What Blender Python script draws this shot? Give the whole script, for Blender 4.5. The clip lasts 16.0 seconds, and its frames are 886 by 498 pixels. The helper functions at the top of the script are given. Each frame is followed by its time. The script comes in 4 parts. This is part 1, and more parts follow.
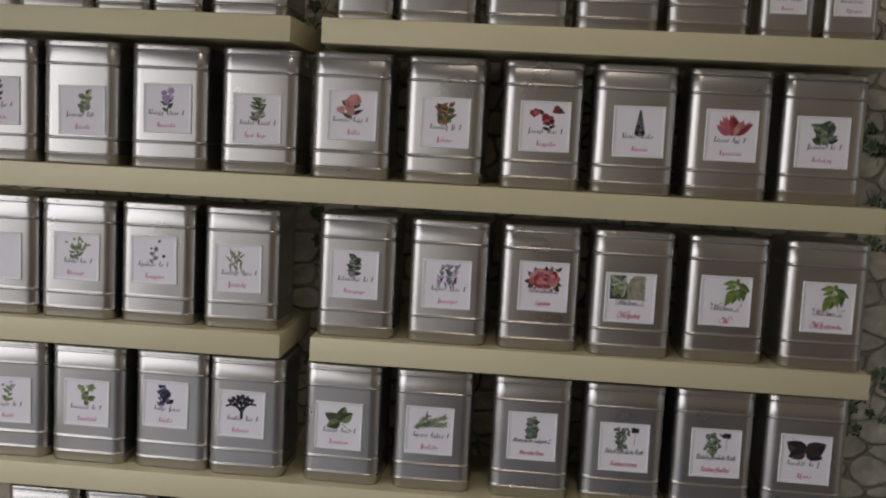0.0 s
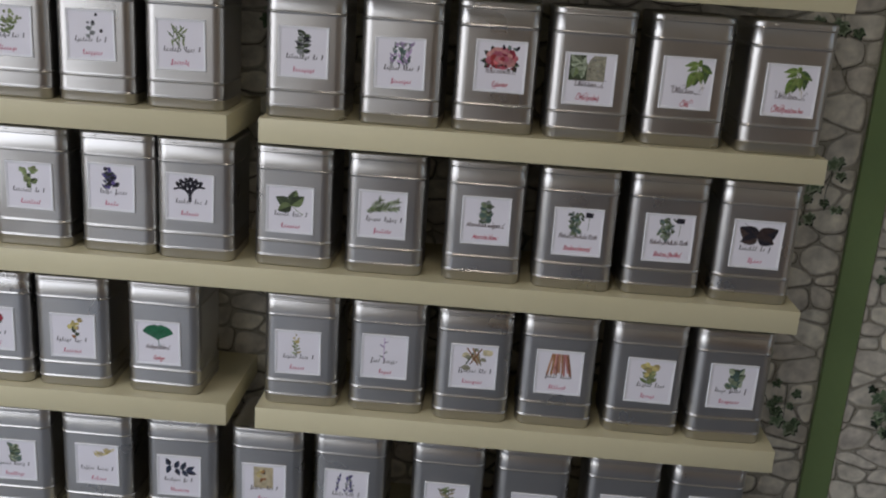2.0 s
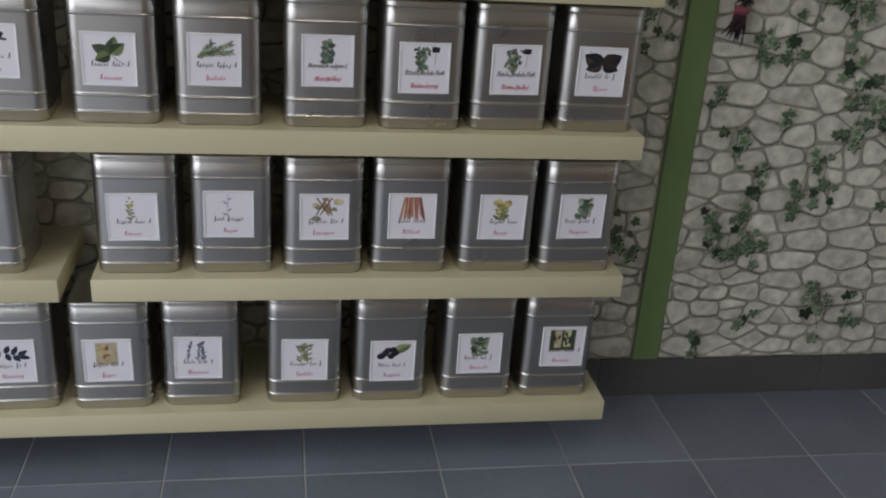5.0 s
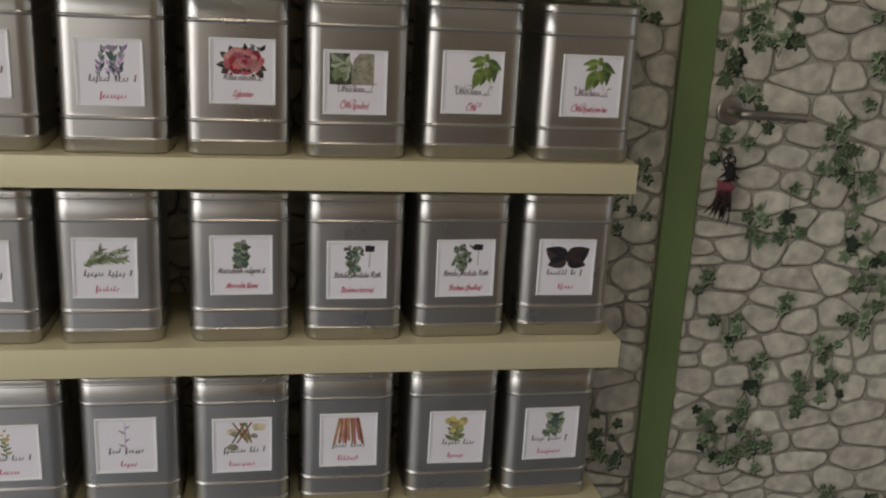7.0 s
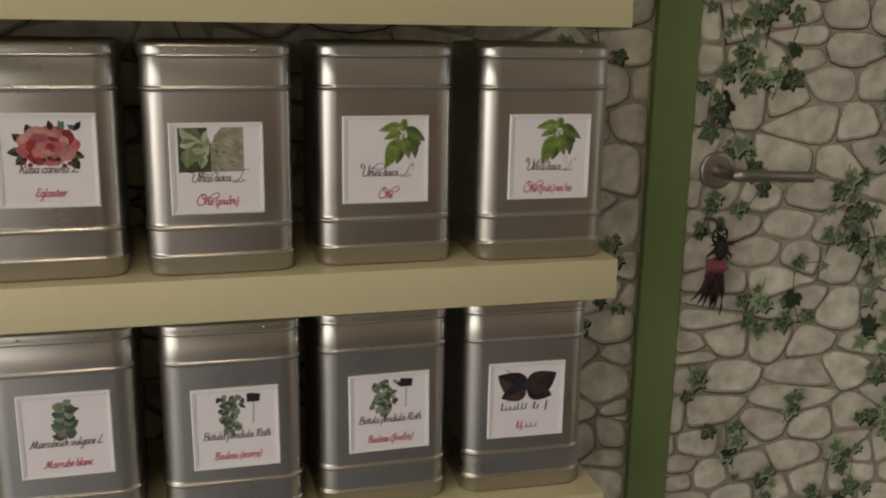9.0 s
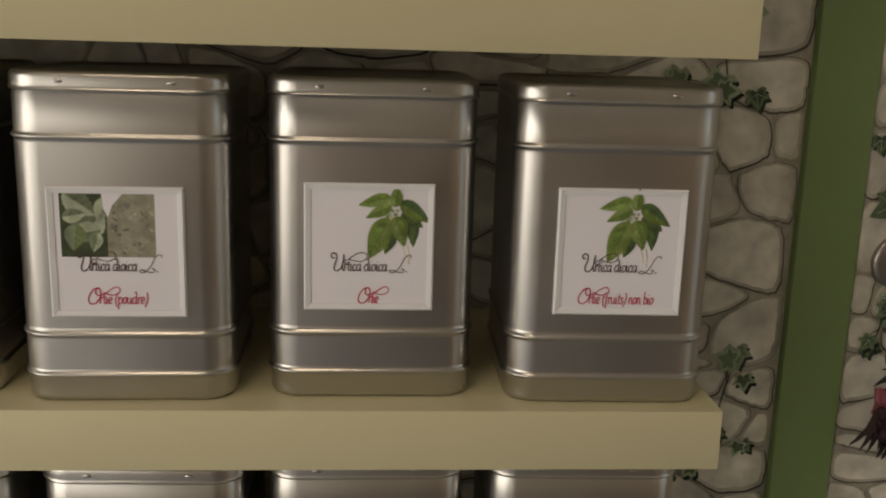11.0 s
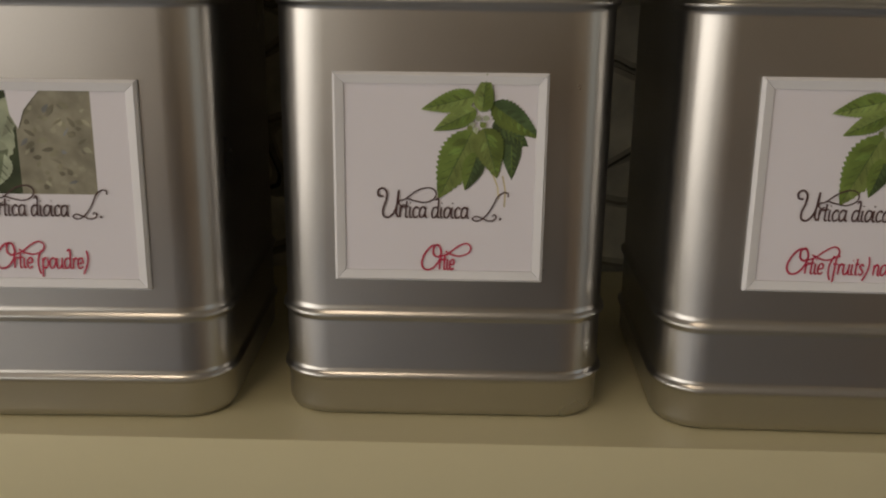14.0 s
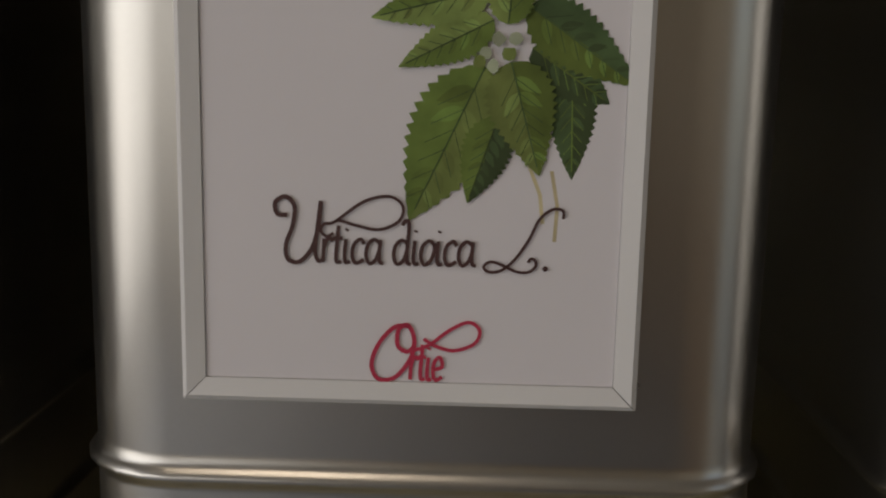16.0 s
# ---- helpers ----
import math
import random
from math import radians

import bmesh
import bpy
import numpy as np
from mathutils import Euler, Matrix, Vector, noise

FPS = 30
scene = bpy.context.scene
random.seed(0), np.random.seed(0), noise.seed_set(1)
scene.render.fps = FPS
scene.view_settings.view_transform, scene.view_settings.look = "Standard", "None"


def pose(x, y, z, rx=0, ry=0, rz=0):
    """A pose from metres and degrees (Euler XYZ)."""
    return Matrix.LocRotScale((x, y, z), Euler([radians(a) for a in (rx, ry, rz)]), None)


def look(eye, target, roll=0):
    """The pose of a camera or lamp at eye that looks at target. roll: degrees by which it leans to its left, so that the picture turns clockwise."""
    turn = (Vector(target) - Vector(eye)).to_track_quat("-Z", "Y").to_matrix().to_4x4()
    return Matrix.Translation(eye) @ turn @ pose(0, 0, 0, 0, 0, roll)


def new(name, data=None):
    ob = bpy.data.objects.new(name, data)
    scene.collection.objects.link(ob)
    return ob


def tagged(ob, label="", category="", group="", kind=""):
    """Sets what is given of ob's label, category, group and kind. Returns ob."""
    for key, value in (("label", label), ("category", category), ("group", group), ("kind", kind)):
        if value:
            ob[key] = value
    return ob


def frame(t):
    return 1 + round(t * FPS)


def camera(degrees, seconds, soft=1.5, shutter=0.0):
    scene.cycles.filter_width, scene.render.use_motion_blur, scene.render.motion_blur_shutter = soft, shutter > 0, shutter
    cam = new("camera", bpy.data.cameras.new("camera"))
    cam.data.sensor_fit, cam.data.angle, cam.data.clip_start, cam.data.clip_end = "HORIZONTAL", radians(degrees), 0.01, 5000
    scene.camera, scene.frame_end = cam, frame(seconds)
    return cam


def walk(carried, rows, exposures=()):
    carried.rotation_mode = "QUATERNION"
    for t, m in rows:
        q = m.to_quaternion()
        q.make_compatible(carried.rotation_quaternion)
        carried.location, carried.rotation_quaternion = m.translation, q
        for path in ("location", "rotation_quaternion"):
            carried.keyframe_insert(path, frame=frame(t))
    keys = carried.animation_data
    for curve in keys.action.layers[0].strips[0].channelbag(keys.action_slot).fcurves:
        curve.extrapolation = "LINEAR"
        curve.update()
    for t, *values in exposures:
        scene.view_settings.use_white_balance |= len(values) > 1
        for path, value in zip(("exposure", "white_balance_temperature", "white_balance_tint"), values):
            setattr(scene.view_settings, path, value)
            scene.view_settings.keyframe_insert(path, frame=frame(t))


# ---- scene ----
cam = camera(49.0, 16.0, soft=2.1)
# seconds, eye x y z, tilt, lean, turn
ROWS = [
    (0.0, 0.0814, -0.1770, 1.3557, 83.90, -2.95, 5.05),
    (0.5, 0.0933, -0.1647, 1.3549, 80.70, -3.17, 4.75),
    (1.0, 0.0903, -0.1592, 1.3207, 78.27, -3.45, 4.05),
    (1.5, 0.1034, -0.1488, 1.2945, 76.10, -3.39, 3.60),
    (2.0, 0.1103, -0.1426, 1.2810, 73.48, -3.77, 3.34),
    (2.5, 0.1056, -0.1281, 1.2769, 70.13, -4.25, 2.93),
    (3.0, 0.1137, -0.1220, 1.2197, 67.47, -4.44, 2.41),
    (3.2, 0.0967, -0.1174, 1.2267, 65.45, -4.50, 1.70),
    (5.5, 0.0346, -0.0696, 1.2044, 67.75, -3.27, -10.22),
    (6.0, 0.0514, -0.0125, 1.2114, 71.22, -2.42, -10.19),
    (6.5, 0.1010, 0.0886, 1.2314, 73.17, -2.83, -9.09),
    (7.0, 0.1651, 0.1931, 1.2518, 74.27, -2.74, -9.45),
    (7.5, 0.2160, 0.2585, 1.2557, 74.81, -2.35, -9.91),
    (8.0, 0.2344, 0.3435, 1.2529, 75.50, -1.85, -10.37),
    (8.5, 0.2478, 0.4900, 1.2592, 75.94, -0.55, -13.41),
    (9.0, 0.2554, 0.5997, 1.2542, 76.26, -0.96, -14.28),
    (9.5, 0.2997, 0.6757, 1.2650, 77.18, -2.17, -13.07),
    (10.0, 0.3634, 0.7689, 1.2634, 78.13, -1.84, -10.07),
    (12.3, 0.4797, 0.9897, 1.2409, 75.85, -1.62, 0.86),
    (12.5, 0.4742, 0.9924, 1.2385, 76.17, -1.25, 0.86),
    (13.0, 0.4685, 1.0161, 1.2312, 76.55, -1.72, 0.64),
    (13.5, 0.4640, 1.0910, 1.2150, 75.57, -1.85, 1.00),
    (14.0, 0.4550, 1.1683, 1.1911, 73.96, -0.68, 1.30),
    (14.5, 0.4376, 1.2281, 1.1520, 77.60, -1.30, 1.05),
    (15.0, 0.4436, 1.3000, 1.1363, 77.37, -1.24, 0.95),
    (15.5, 0.4497, 1.3505, 1.1273, 79.94, -1.71, 0.80),
    (16.0, 0.4572, 1.3876, 1.1231, 80.44, -1.16, 1.90),
]
EXPOSURES = [(0.0, -1.04, 6850, 17), (1.5, -0.94, 6650, 16), (3.0, -0.76, 6200, 14), (5.5, -0.76, 6550, 14), (7.0, -0.82, 7200, 14), (9.0, -0.78, 8100, 14), (12.5, -0.78, 8350, 14), (14.5, -0.98, 7900, 15), (16.0, -1.20, 7550, 14)]
walk(cam, [(t, pose(x, y, z, a, b, c)) for t, x, y, z, a, b, c in ROWS], EXPOSURES)

# ---- world and light ----
world = bpy.data.worlds.new("world")
scene.world = world
world.use_nodes = True
wn = world.node_tree
sky = wn.nodes.new("ShaderNodeTexSky")
sky.sky_type, sky.sun_disc = "NISHITA", False
sky.sun_elevation, sky.sun_rotation = radians(51), radians(34)
wn.links.new(sky.outputs[0], wn.nodes["Background"].inputs[0])
wn.nodes["Background"].inputs[1].default_value = 0.12

sun = new("sun", bpy.data.lights.new("sun", "SUN"))
sun.data.energy, sun.data.angle, sun.data.color = 1.0, radians(12), (1.0, 0.95, 0.88)
sun.matrix_world = look((4, 6, 9), (0, 0, 0))

# daylight in the window openings, coming down from the sky
BACK, WEST, EAST, TOP = -2.6, -1.8, 2.1, 2.55


def daylight(name, w, h, watts, colour, x, y, z, turn, dip):
    """Sky light in a window's opening: its size, its middle, the way it faces and how far it dips."""
    ob = new(name, bpy.data.lights.new(name, "AREA"))
    ob.data.shape, ob.data.size, ob.data.size_y = "RECTANGLE", w, h
    ob.data.energy, ob.data.color, ob.data.spread = watts, colour, radians(160)
    ob.matrix_world = pose(x, y, z, 90 - dip, 0, turn)
    return ob


WIN = (-2.3, 1.05, 0.05, 2.25)  # y0, y1, z0, z1
daylight("window_daylight", WIN[1] - WIN[0] - 0.1, WIN[3] - WIN[2] - 0.1, 88.0, (0.90, 0.945, 1.0), WEST - 0.06, (WIN[0] + WIN[1]) / 2, (WIN[2] + WIN[3]) / 2, -90, 40)
# the window opposite the shelves
WIN2 = (-1.70, -0.75, 0.35, 2.05)  # x0, x1, z0, z1
daylight("rear_window_daylight", WIN2[1] - WIN2[0] - 0.1, WIN2[3] - WIN2[2] - 0.1, 8.0, (0.95, 0.97, 1.0), (WIN2[0] + WIN2[1]) / 2, BACK - 0.06, (WIN2[2] + WIN2[3]) / 2, 0, 42)
# the narrow glazed opening in the east wall
WIN3 = (0.45, 1.25, 0.30, 2.05)  # y0, y1, z0, z1
daylight("east_window_daylight", WIN3[1] - WIN3[0] - 0.1, WIN3[3] - WIN3[2] - 0.1, 1.5, (0.72, 0.87, 1.0), EAST + 0.06, (WIN3[0] + WIN3[1]) / 2, (WIN3[2] + WIN3[3]) / 2, 90, 15)

# unseen round ceiling light before the shelves, added to brighten the tin ribs
LAMP = (0.05, 0.62)
bulb = new("added_ceiling_bulb", bpy.data.lights.new("added_ceiling_bulb", "AREA"))
bulb.data.shape, bulb.data.size = "DISK", 0.46
bulb.data.energy, bulb.data.color = 6.0, (1.0, 0.91, 0.78)
bulb.matrix_world = pose(LAMP[0], LAMP[1], TOP - 0.085, 0, 0, 0)

# ---- materials ----
def material(name, colour, rough=0.5, metal=0.0, vary=0.08, scale=6.0, grain=0.0, grain_scale=300.0, bump=0.0, spec=0.5, stretch=(1, 1, 1), random_tint=0.0):
    """A surface with stains at a large scale, grain at a small one and a fine relief."""
    m = bpy.data.materials.new(name)
    m.use_nodes = True
    nt = m.node_tree
    b = nt.nodes["Principled BSDF"]
    b.inputs["Roughness"].default_value = rough
    b.inputs["Metallic"].default_value = metal
    b.inputs["Specular IOR Level"].default_value = spec
    tc = nt.nodes.new("ShaderNodeTexCoord")
    mp = nt.nodes.new("ShaderNodeMapping")
    mp.inputs["Scale"].default_value = stretch
    geo = nt.nodes.new("ShaderNodeNewGeometry")
    nt.links.new(geo.outputs["Position"], mp.inputs[0])
    big = nt.nodes.new("ShaderNodeTexNoise")
    big.inputs["Scale"].default_value, big.inputs["Detail"].default_value = scale, 5
    small = nt.nodes.new("ShaderNodeTexNoise")
    small.inputs["Scale"].default_value, small.inputs["Detail"].default_value = grain_scale, 2
    nt.links.new(mp.outputs[0], big.inputs[0])
    nt.links.new(mp.outputs[0], small.inputs[0])
    add = nt.nodes.new("ShaderNodeMath")
    add.operation = "MULTIPLY_ADD"
    nt.links.new(small.outputs[0], add.inputs[0])
    add.inputs[1].default_value = grain
    nt.links.new(big.outputs[0], add.inputs[2])
    rng = nt.nodes.new("ShaderNodeMapRange")
    rng.inputs["From Min"].default_value, rng.inputs["From Max"].default_value = 0.3, 0.7 + grain
    rng.inputs["To Min"].default_value, rng.inputs["To Max"].default_value = 1 - vary, 1 + vary
    nt.links.new(add.outputs[0], rng.inputs[0])
    val = rng.outputs[0]
    if random_tint:
        info = nt.nodes.new("ShaderNodeObjectInfo")
        mr = nt.nodes.new("ShaderNodeMapRange")
        mr.inputs["To Min"].default_value, mr.inputs["To Max"].default_value = 1 - random_tint, 1 + random_tint
        nt.links.new(info.outputs["Random"], mr.inputs[0])
        mul = nt.nodes.new("ShaderNodeMath")
        mul.operation = "MULTIPLY"
        nt.links.new(mr.outputs[0], mul.inputs[0])
        nt.links.new(val, mul.inputs[1])
        val = mul.outputs[0]
    hsv = nt.nodes.new("ShaderNodeHueSaturation")
    hsv.inputs["Color"].default_value = (*colour, 1)
    nt.links.new(val, hsv.inputs["Value"])
    nt.links.new(hsv.outputs[0], b.inputs["Base Color"])
    rr = nt.nodes.new("ShaderNodeMapRange")
    rr.inputs["From Min"].default_value, rr.inputs["From Max"].default_value = 0.3, 0.7
    rr.inputs["To Min"].default_value, rr.inputs["To Max"].default_value = max(rough - 0.05, 0.02), min(rough + 0.05, 1)
    nt.links.new(big.outputs[0], rr.inputs[0])
    nt.links.new(rr.outputs[0], b.inputs["Roughness"])
    if bump:
        bp = nt.nodes.new("ShaderNodeBump")
        bp.inputs["Strength"].default_value, bp.inputs["Distance"].default_value = bump, 0.001
        nt.links.new(add.outputs[0], bp.inputs["Height"])
        nt.links.new(bp.outputs[0], b.inputs["Normal"])
    return m


def island_material(name, colour, vary, hue=0.02, rough=0.7, scale=40.0, mottle=0.12):
    """Print on paper: every island of the mesh takes a shade of its own, with mottling."""
    m = bpy.data.materials.new(name)
    m.use_nodes = True
    nt = m.node_tree
    b = nt.nodes["Principled BSDF"]
    b.inputs["Roughness"].default_value = rough
    b.inputs["Specular IOR Level"].default_value = 0.25
    geo = nt.nodes.new("ShaderNodeNewGeometry")
    n = nt.nodes.new("ShaderNodeTexNoise")
    n.inputs["Scale"].default_value, n.inputs["Detail"].default_value = scale, 6
    nt.links.new(geo.outputs["Position"], n.inputs[0])
    r1 = nt.nodes.new("ShaderNodeMapRange")
    r1.inputs["To Min"].default_value, r1.inputs["To Max"].default_value = 1 - vary, 1 + vary
    nt.links.new(geo.outputs["Random Per Island"], r1.inputs[0])
    r2 = nt.nodes.new("ShaderNodeMapRange")
    r2.inputs["From Min"].default_value, r2.inputs["From Max"].default_value = 0.3, 0.7
    r2.inputs["To Min"].default_value, r2.inputs["To Max"].default_value = 1 - mottle, 1 + mottle
    nt.links.new(n.outputs[0], r2.inputs[0])
    mul = nt.nodes.new("ShaderNodeMath")
    mul.operation = "MULTIPLY"
    nt.links.new(r1.outputs[0], mul.inputs[0])
    nt.links.new(r2.outputs[0], mul.inputs[1])
    r3 = nt.nodes.new("ShaderNodeMapRange")
    r3.inputs["To Min"].default_value, r3.inputs["To Max"].default_value = 0.5 - hue, 0.5 + hue
    nt.links.new(geo.outputs["Random Per Island"], r3.inputs[0])
    hsv = nt.nodes.new("ShaderNodeHueSaturation")
    hsv.inputs["Color"].default_value = (*colour, 1)
    nt.links.new(mul.outputs[0], hsv.inputs["Value"])
    nt.links.new(r3.outputs[0], hsv.inputs["Hue"])
    nt.links.new(hsv.outputs[0], b.inputs["Base Color"])
    return m


TIN = material("tinplate", (0.53, 0.515, 0.49), rough=0.31, metal=1.0, vary=0.05, scale=9, grain=0.25, grain_scale=900, bump=0.008)
SHELF = material("cream_foil", (0.69, 0.625, 0.40), rough=0.42, vary=0.04, scale=5, grain=0.2, grain_scale=120, bump=0.03)
CARD = material("white_card", (0.85, 0.82, 0.86), rough=0.55, vary=0.02, scale=20, grain=0.1, grain_scale=500)
FRAME = material("label_frame_white", (0.84, 0.835, 0.845), rough=0.35, vary=0.03, scale=30)
MORTAR = material("wallpaper_filler", (0.43, 0.40, 0.325), rough=0.8, vary=0.5, scale=22, grain=0.4, grain_scale=160, bump=0.05)
JOINT = island_material("wallpaper_joint", (0.105, 0.090, 0.068), 0.6, hue=0.01, scale=30, mottle=0.35)
FILLER = island_material("wallpaper_soft_joint", (0.30, 0.27, 0.21), 0.3, hue=0.01, scale=30, mottle=0.3)
STONE_EDGE = island_material("wallpaper_stone_edge", (0.49, 0.455, 0.375), 0.16, hue=0.01, scale=30, mottle=0.25)
STONE = island_material("wallpaper_stone", (0.70, 0.66, 0.56), 0.12, hue=0.010, scale=34, mottle=0.26)
IVY = [island_material("ivy_dark", (0.030, 0.046, 0.028), 0.5), island_material("ivy_mid", (0.15, 0.205, 0.115), 0.4),
       island_material("ivy_pale", (0.34, 0.40, 0.27), 0.3), island_material("ivy_deep", (0.070, 0.105, 0.058), 0.4)]
GREEN = material("green_paint", (0.185, 0.27, 0.105), rough=0.5, vary=0.08, scale=7, grain=0.3, grain_scale=90, bump=0.04)
SLATE = material("slate_tile", (0.205, 0.23, 0.27), rough=0.38, vary=0.22, scale=5, grain=0.5, grain_scale=60, bump=0.10, random_tint=0.12)
GROUT = material("grout", (0.50, 0.49, 0.47), rough=0.9, vary=0.2, scale=12)
SKIRT = material("skirting_tile", (0.115, 0.108, 0.102), rough=0.45, vary=0.2, scale=6, grain=0.4, grain_scale=70, bump=0.08, random_tint=0.1)
STEEL = material("satin_steel", (0.40, 0.37, 0.34), rough=0.33, metal=1.0, vary=0.05, scale=20, grain=0.3, grain_scale=700)
# dark warm tone of the added boards that the tins mirror
REFLECTED_BROWN = material("reflected_brown", (0.30, 0.21, 0.14), rough=0.6, vary=0.08, scale=4, grain=0.3, grain_scale=80)
PLASTER = material("plaster", (0.62, 0.545, 0.43), rough=0.85, vary=0.06, scale=3, grain=0.3, grain_scale=80, bump=0.06)
CEIL = material("ceiling_white", (0.78, 0.76, 0.71), rough=0.9, vary=0.03, scale=3)
INK = material("ink_brown", (0.080, 0.034, 0.032), rough=0.6, vary=0.1, scale=60)
ROSE = material("ink_rose", (0.55, 0.035, 0.085), rough=0.6, vary=0.1, scale=60)
ROSE_SOFT = material("ink_rose_soft", (0.58, 0.13, 0.22), rough=0.6, vary=0.1, scale=60)
INK_SOFT = material("ink_worn", (0.13, 0.11, 0.115), rough=0.6, vary=0.2, scale=300)
BLACK = material("black_leather", (0.018, 0.014, 0.014), rough=0.6, vary=0.2, scale=60)
TASSEL = material("brown_tassel", (0.050, 0.026, 0.028), rough=0.8, vary=0.3, scale=90)
PINK = material("pink_ribbon", (0.36, 0.10, 0.13), rough=0.7, vary=0.2, scale=60)
WHITE = material("white_paint", (0.78, 0.77, 0.74), rough=0.4, vary=0.02, scale=6)
PRINTS = {}
for key, c in dict(nettle=(0.17, 0.25, 0.06), nettle_light=(0.25, 0.335, 0.10), nettle_dark=(0.075, 0.115, 0.048), leaf=(0.155, 0.195, 0.085), leaf_light=(0.25, 0.29, 0.135), leaf_dark=(0.065, 0.085, 0.045), sage=(0.37, 0.41, 0.29), grey_leaf=(0.20, 0.24, 0.15), blue_green=(0.085, 0.135, 0.115), jade=(0.02, 0.15, 0.07),
                   red=(0.28, 0.035, 0.05), rose=(0.52, 0.14, 0.17), coral=(0.50, 0.22, 0.21), brown=(0.30, 0.14, 0.06), rust=(0.40, 0.19, 0.12), bark=(0.24, 0.225, 0.16),
                   black=(0.02, 0.018, 0.025), violet=(0.10, 0.08, 0.22), yellow=(0.52, 0.43, 0.17), grey=(0.25, 0.26, 0.25), lilac=(0.45, 0.33, 0.50), umber=(0.06, 0.04, 0.035), sand=(0.55, 0.47, 0.30), powder=(0.35, 0.33, 0.245), blue_black=(0.035, 0.045, 0.075)).items():
    PRINTS[key] = island_material("print_" + key, c, 0.3, hue=0.012, scale=120, mottle=0.25)


# ---- mesh helpers ----
def part(name, bm, mat, parent=None, label=""):
    """Links a bmesh as one mesh object under a thing or a part."""
    me = bpy.data.meshes.new(name)
    bm.to_mesh(me)
    bm.free()
    for m in (mat if isinstance(mat, (list, tuple)) else [mat]):
        me.materials.append(m)
    ob = new(name, me)
    if parent is not None:
        ob.parent = parent
    if label:
        ob["label"] = label
    return ob


def share(name, me, parent=None, m=None):
    ob = new(name, me)
    if parent is not None:
        ob.parent = parent
    if m is not None:
        ob.matrix_basis = m
    return ob


def smooth(ob, angle=40):
    me = ob.data
    me.polygons.foreach_set("use_smooth", [True] * len(me.polygons))
    me.set_sharp_from_angle(angle=radians(angle))
    return ob


def box(bm, x0, x1, y0, y1, z0, z1, bevel=0.0):
    r = bmesh.ops.create_cube(bm, size=1, matrix=Matrix.Translation(((x0 + x1) / 2, (y0 + y1) / 2, (z0 + z1) / 2)) @ Matrix.Diagonal((x1 - x0, y1 - y0, z1 - z0, 1)))
    if bevel:
        bmesh.ops.bevel(bm, geom=list({e for v in r["verts"] for e in v.link_edges}), offset=bevel, segments=2, affect="EDGES", profile=0.5)
    return bm


def boxes(*dims, bevel=0.0):
    bm = bmesh.new()
    for d in dims:
        box(bm, *d, bevel=bevel)
    return bm


def loop(w, d, r, seg=6):
    """A rounded rectangle, counter-clockwise, round the origin."""
    out = []
    for cx, cy, a in ((w / 2 - r, d / 2 - r, 0), (-w / 2 + r, d / 2 - r, 90), (-w / 2 + r, -d / 2 + r, 180), (w / 2 - r, -d / 2 + r, 270)):
        for k in range(seg + 1):
            t = radians(a + 90 * k / seg)
            out.append((cx + r * math.cos(t), cy + r * math.sin(t)))
    return out


def lathe_rings(bm, rings, w, d, r, cap_low=True, cap_high=True):
    """Skins rounded rectangles: rings of (height, outset)."""
    prev, first = None, None
    for z, o in rings:
        vs = [bm.verts.new((x, y, z)) for x, y in loop(w + 2 * o, d + 2 * o, max(r + o, 0.002))]
        if prev:
            for i in range(len(vs)):
                j = (i + 1) % len(vs)
                bm.faces.new((prev[i], prev[j], vs[j], vs[i]))
        else:
            first = vs
        prev = vs
    if cap_low:
        bm.faces.new(first[::-1])
    if cap_high:
        bm.faces.new(prev)
    return bm


def tube(bm, pts, radius, sides=8):
    """A round rod along points."""
    prev = None
    for i, p in enumerate(pts):
        p = Vector(p)
        a, b = Vector(pts[max(i - 1, 0)]), Vector(pts[min(i + 1, len(pts) - 1)])
        q = (b - a).to_track_quat("Z", "Y")
        rr = radius[i] if isinstance(radius, (list, tuple)) else radius
        vs = [bm.verts.new(p + q @ Vector((rr * math.cos(2 * math.pi * k / sides), rr * math.sin(2 * math.pi * k / sides), 0))) for k in range(sides)]
        if prev:
            for k in range(sides):
                bm.faces.new((prev[k], prev[(k + 1) % sides], vs[(k + 1) % sides], vs[k]))
        else:
            bm.faces.new(vs[::-1])
        prev = vs
    bm.faces.new(prev)
    return bm


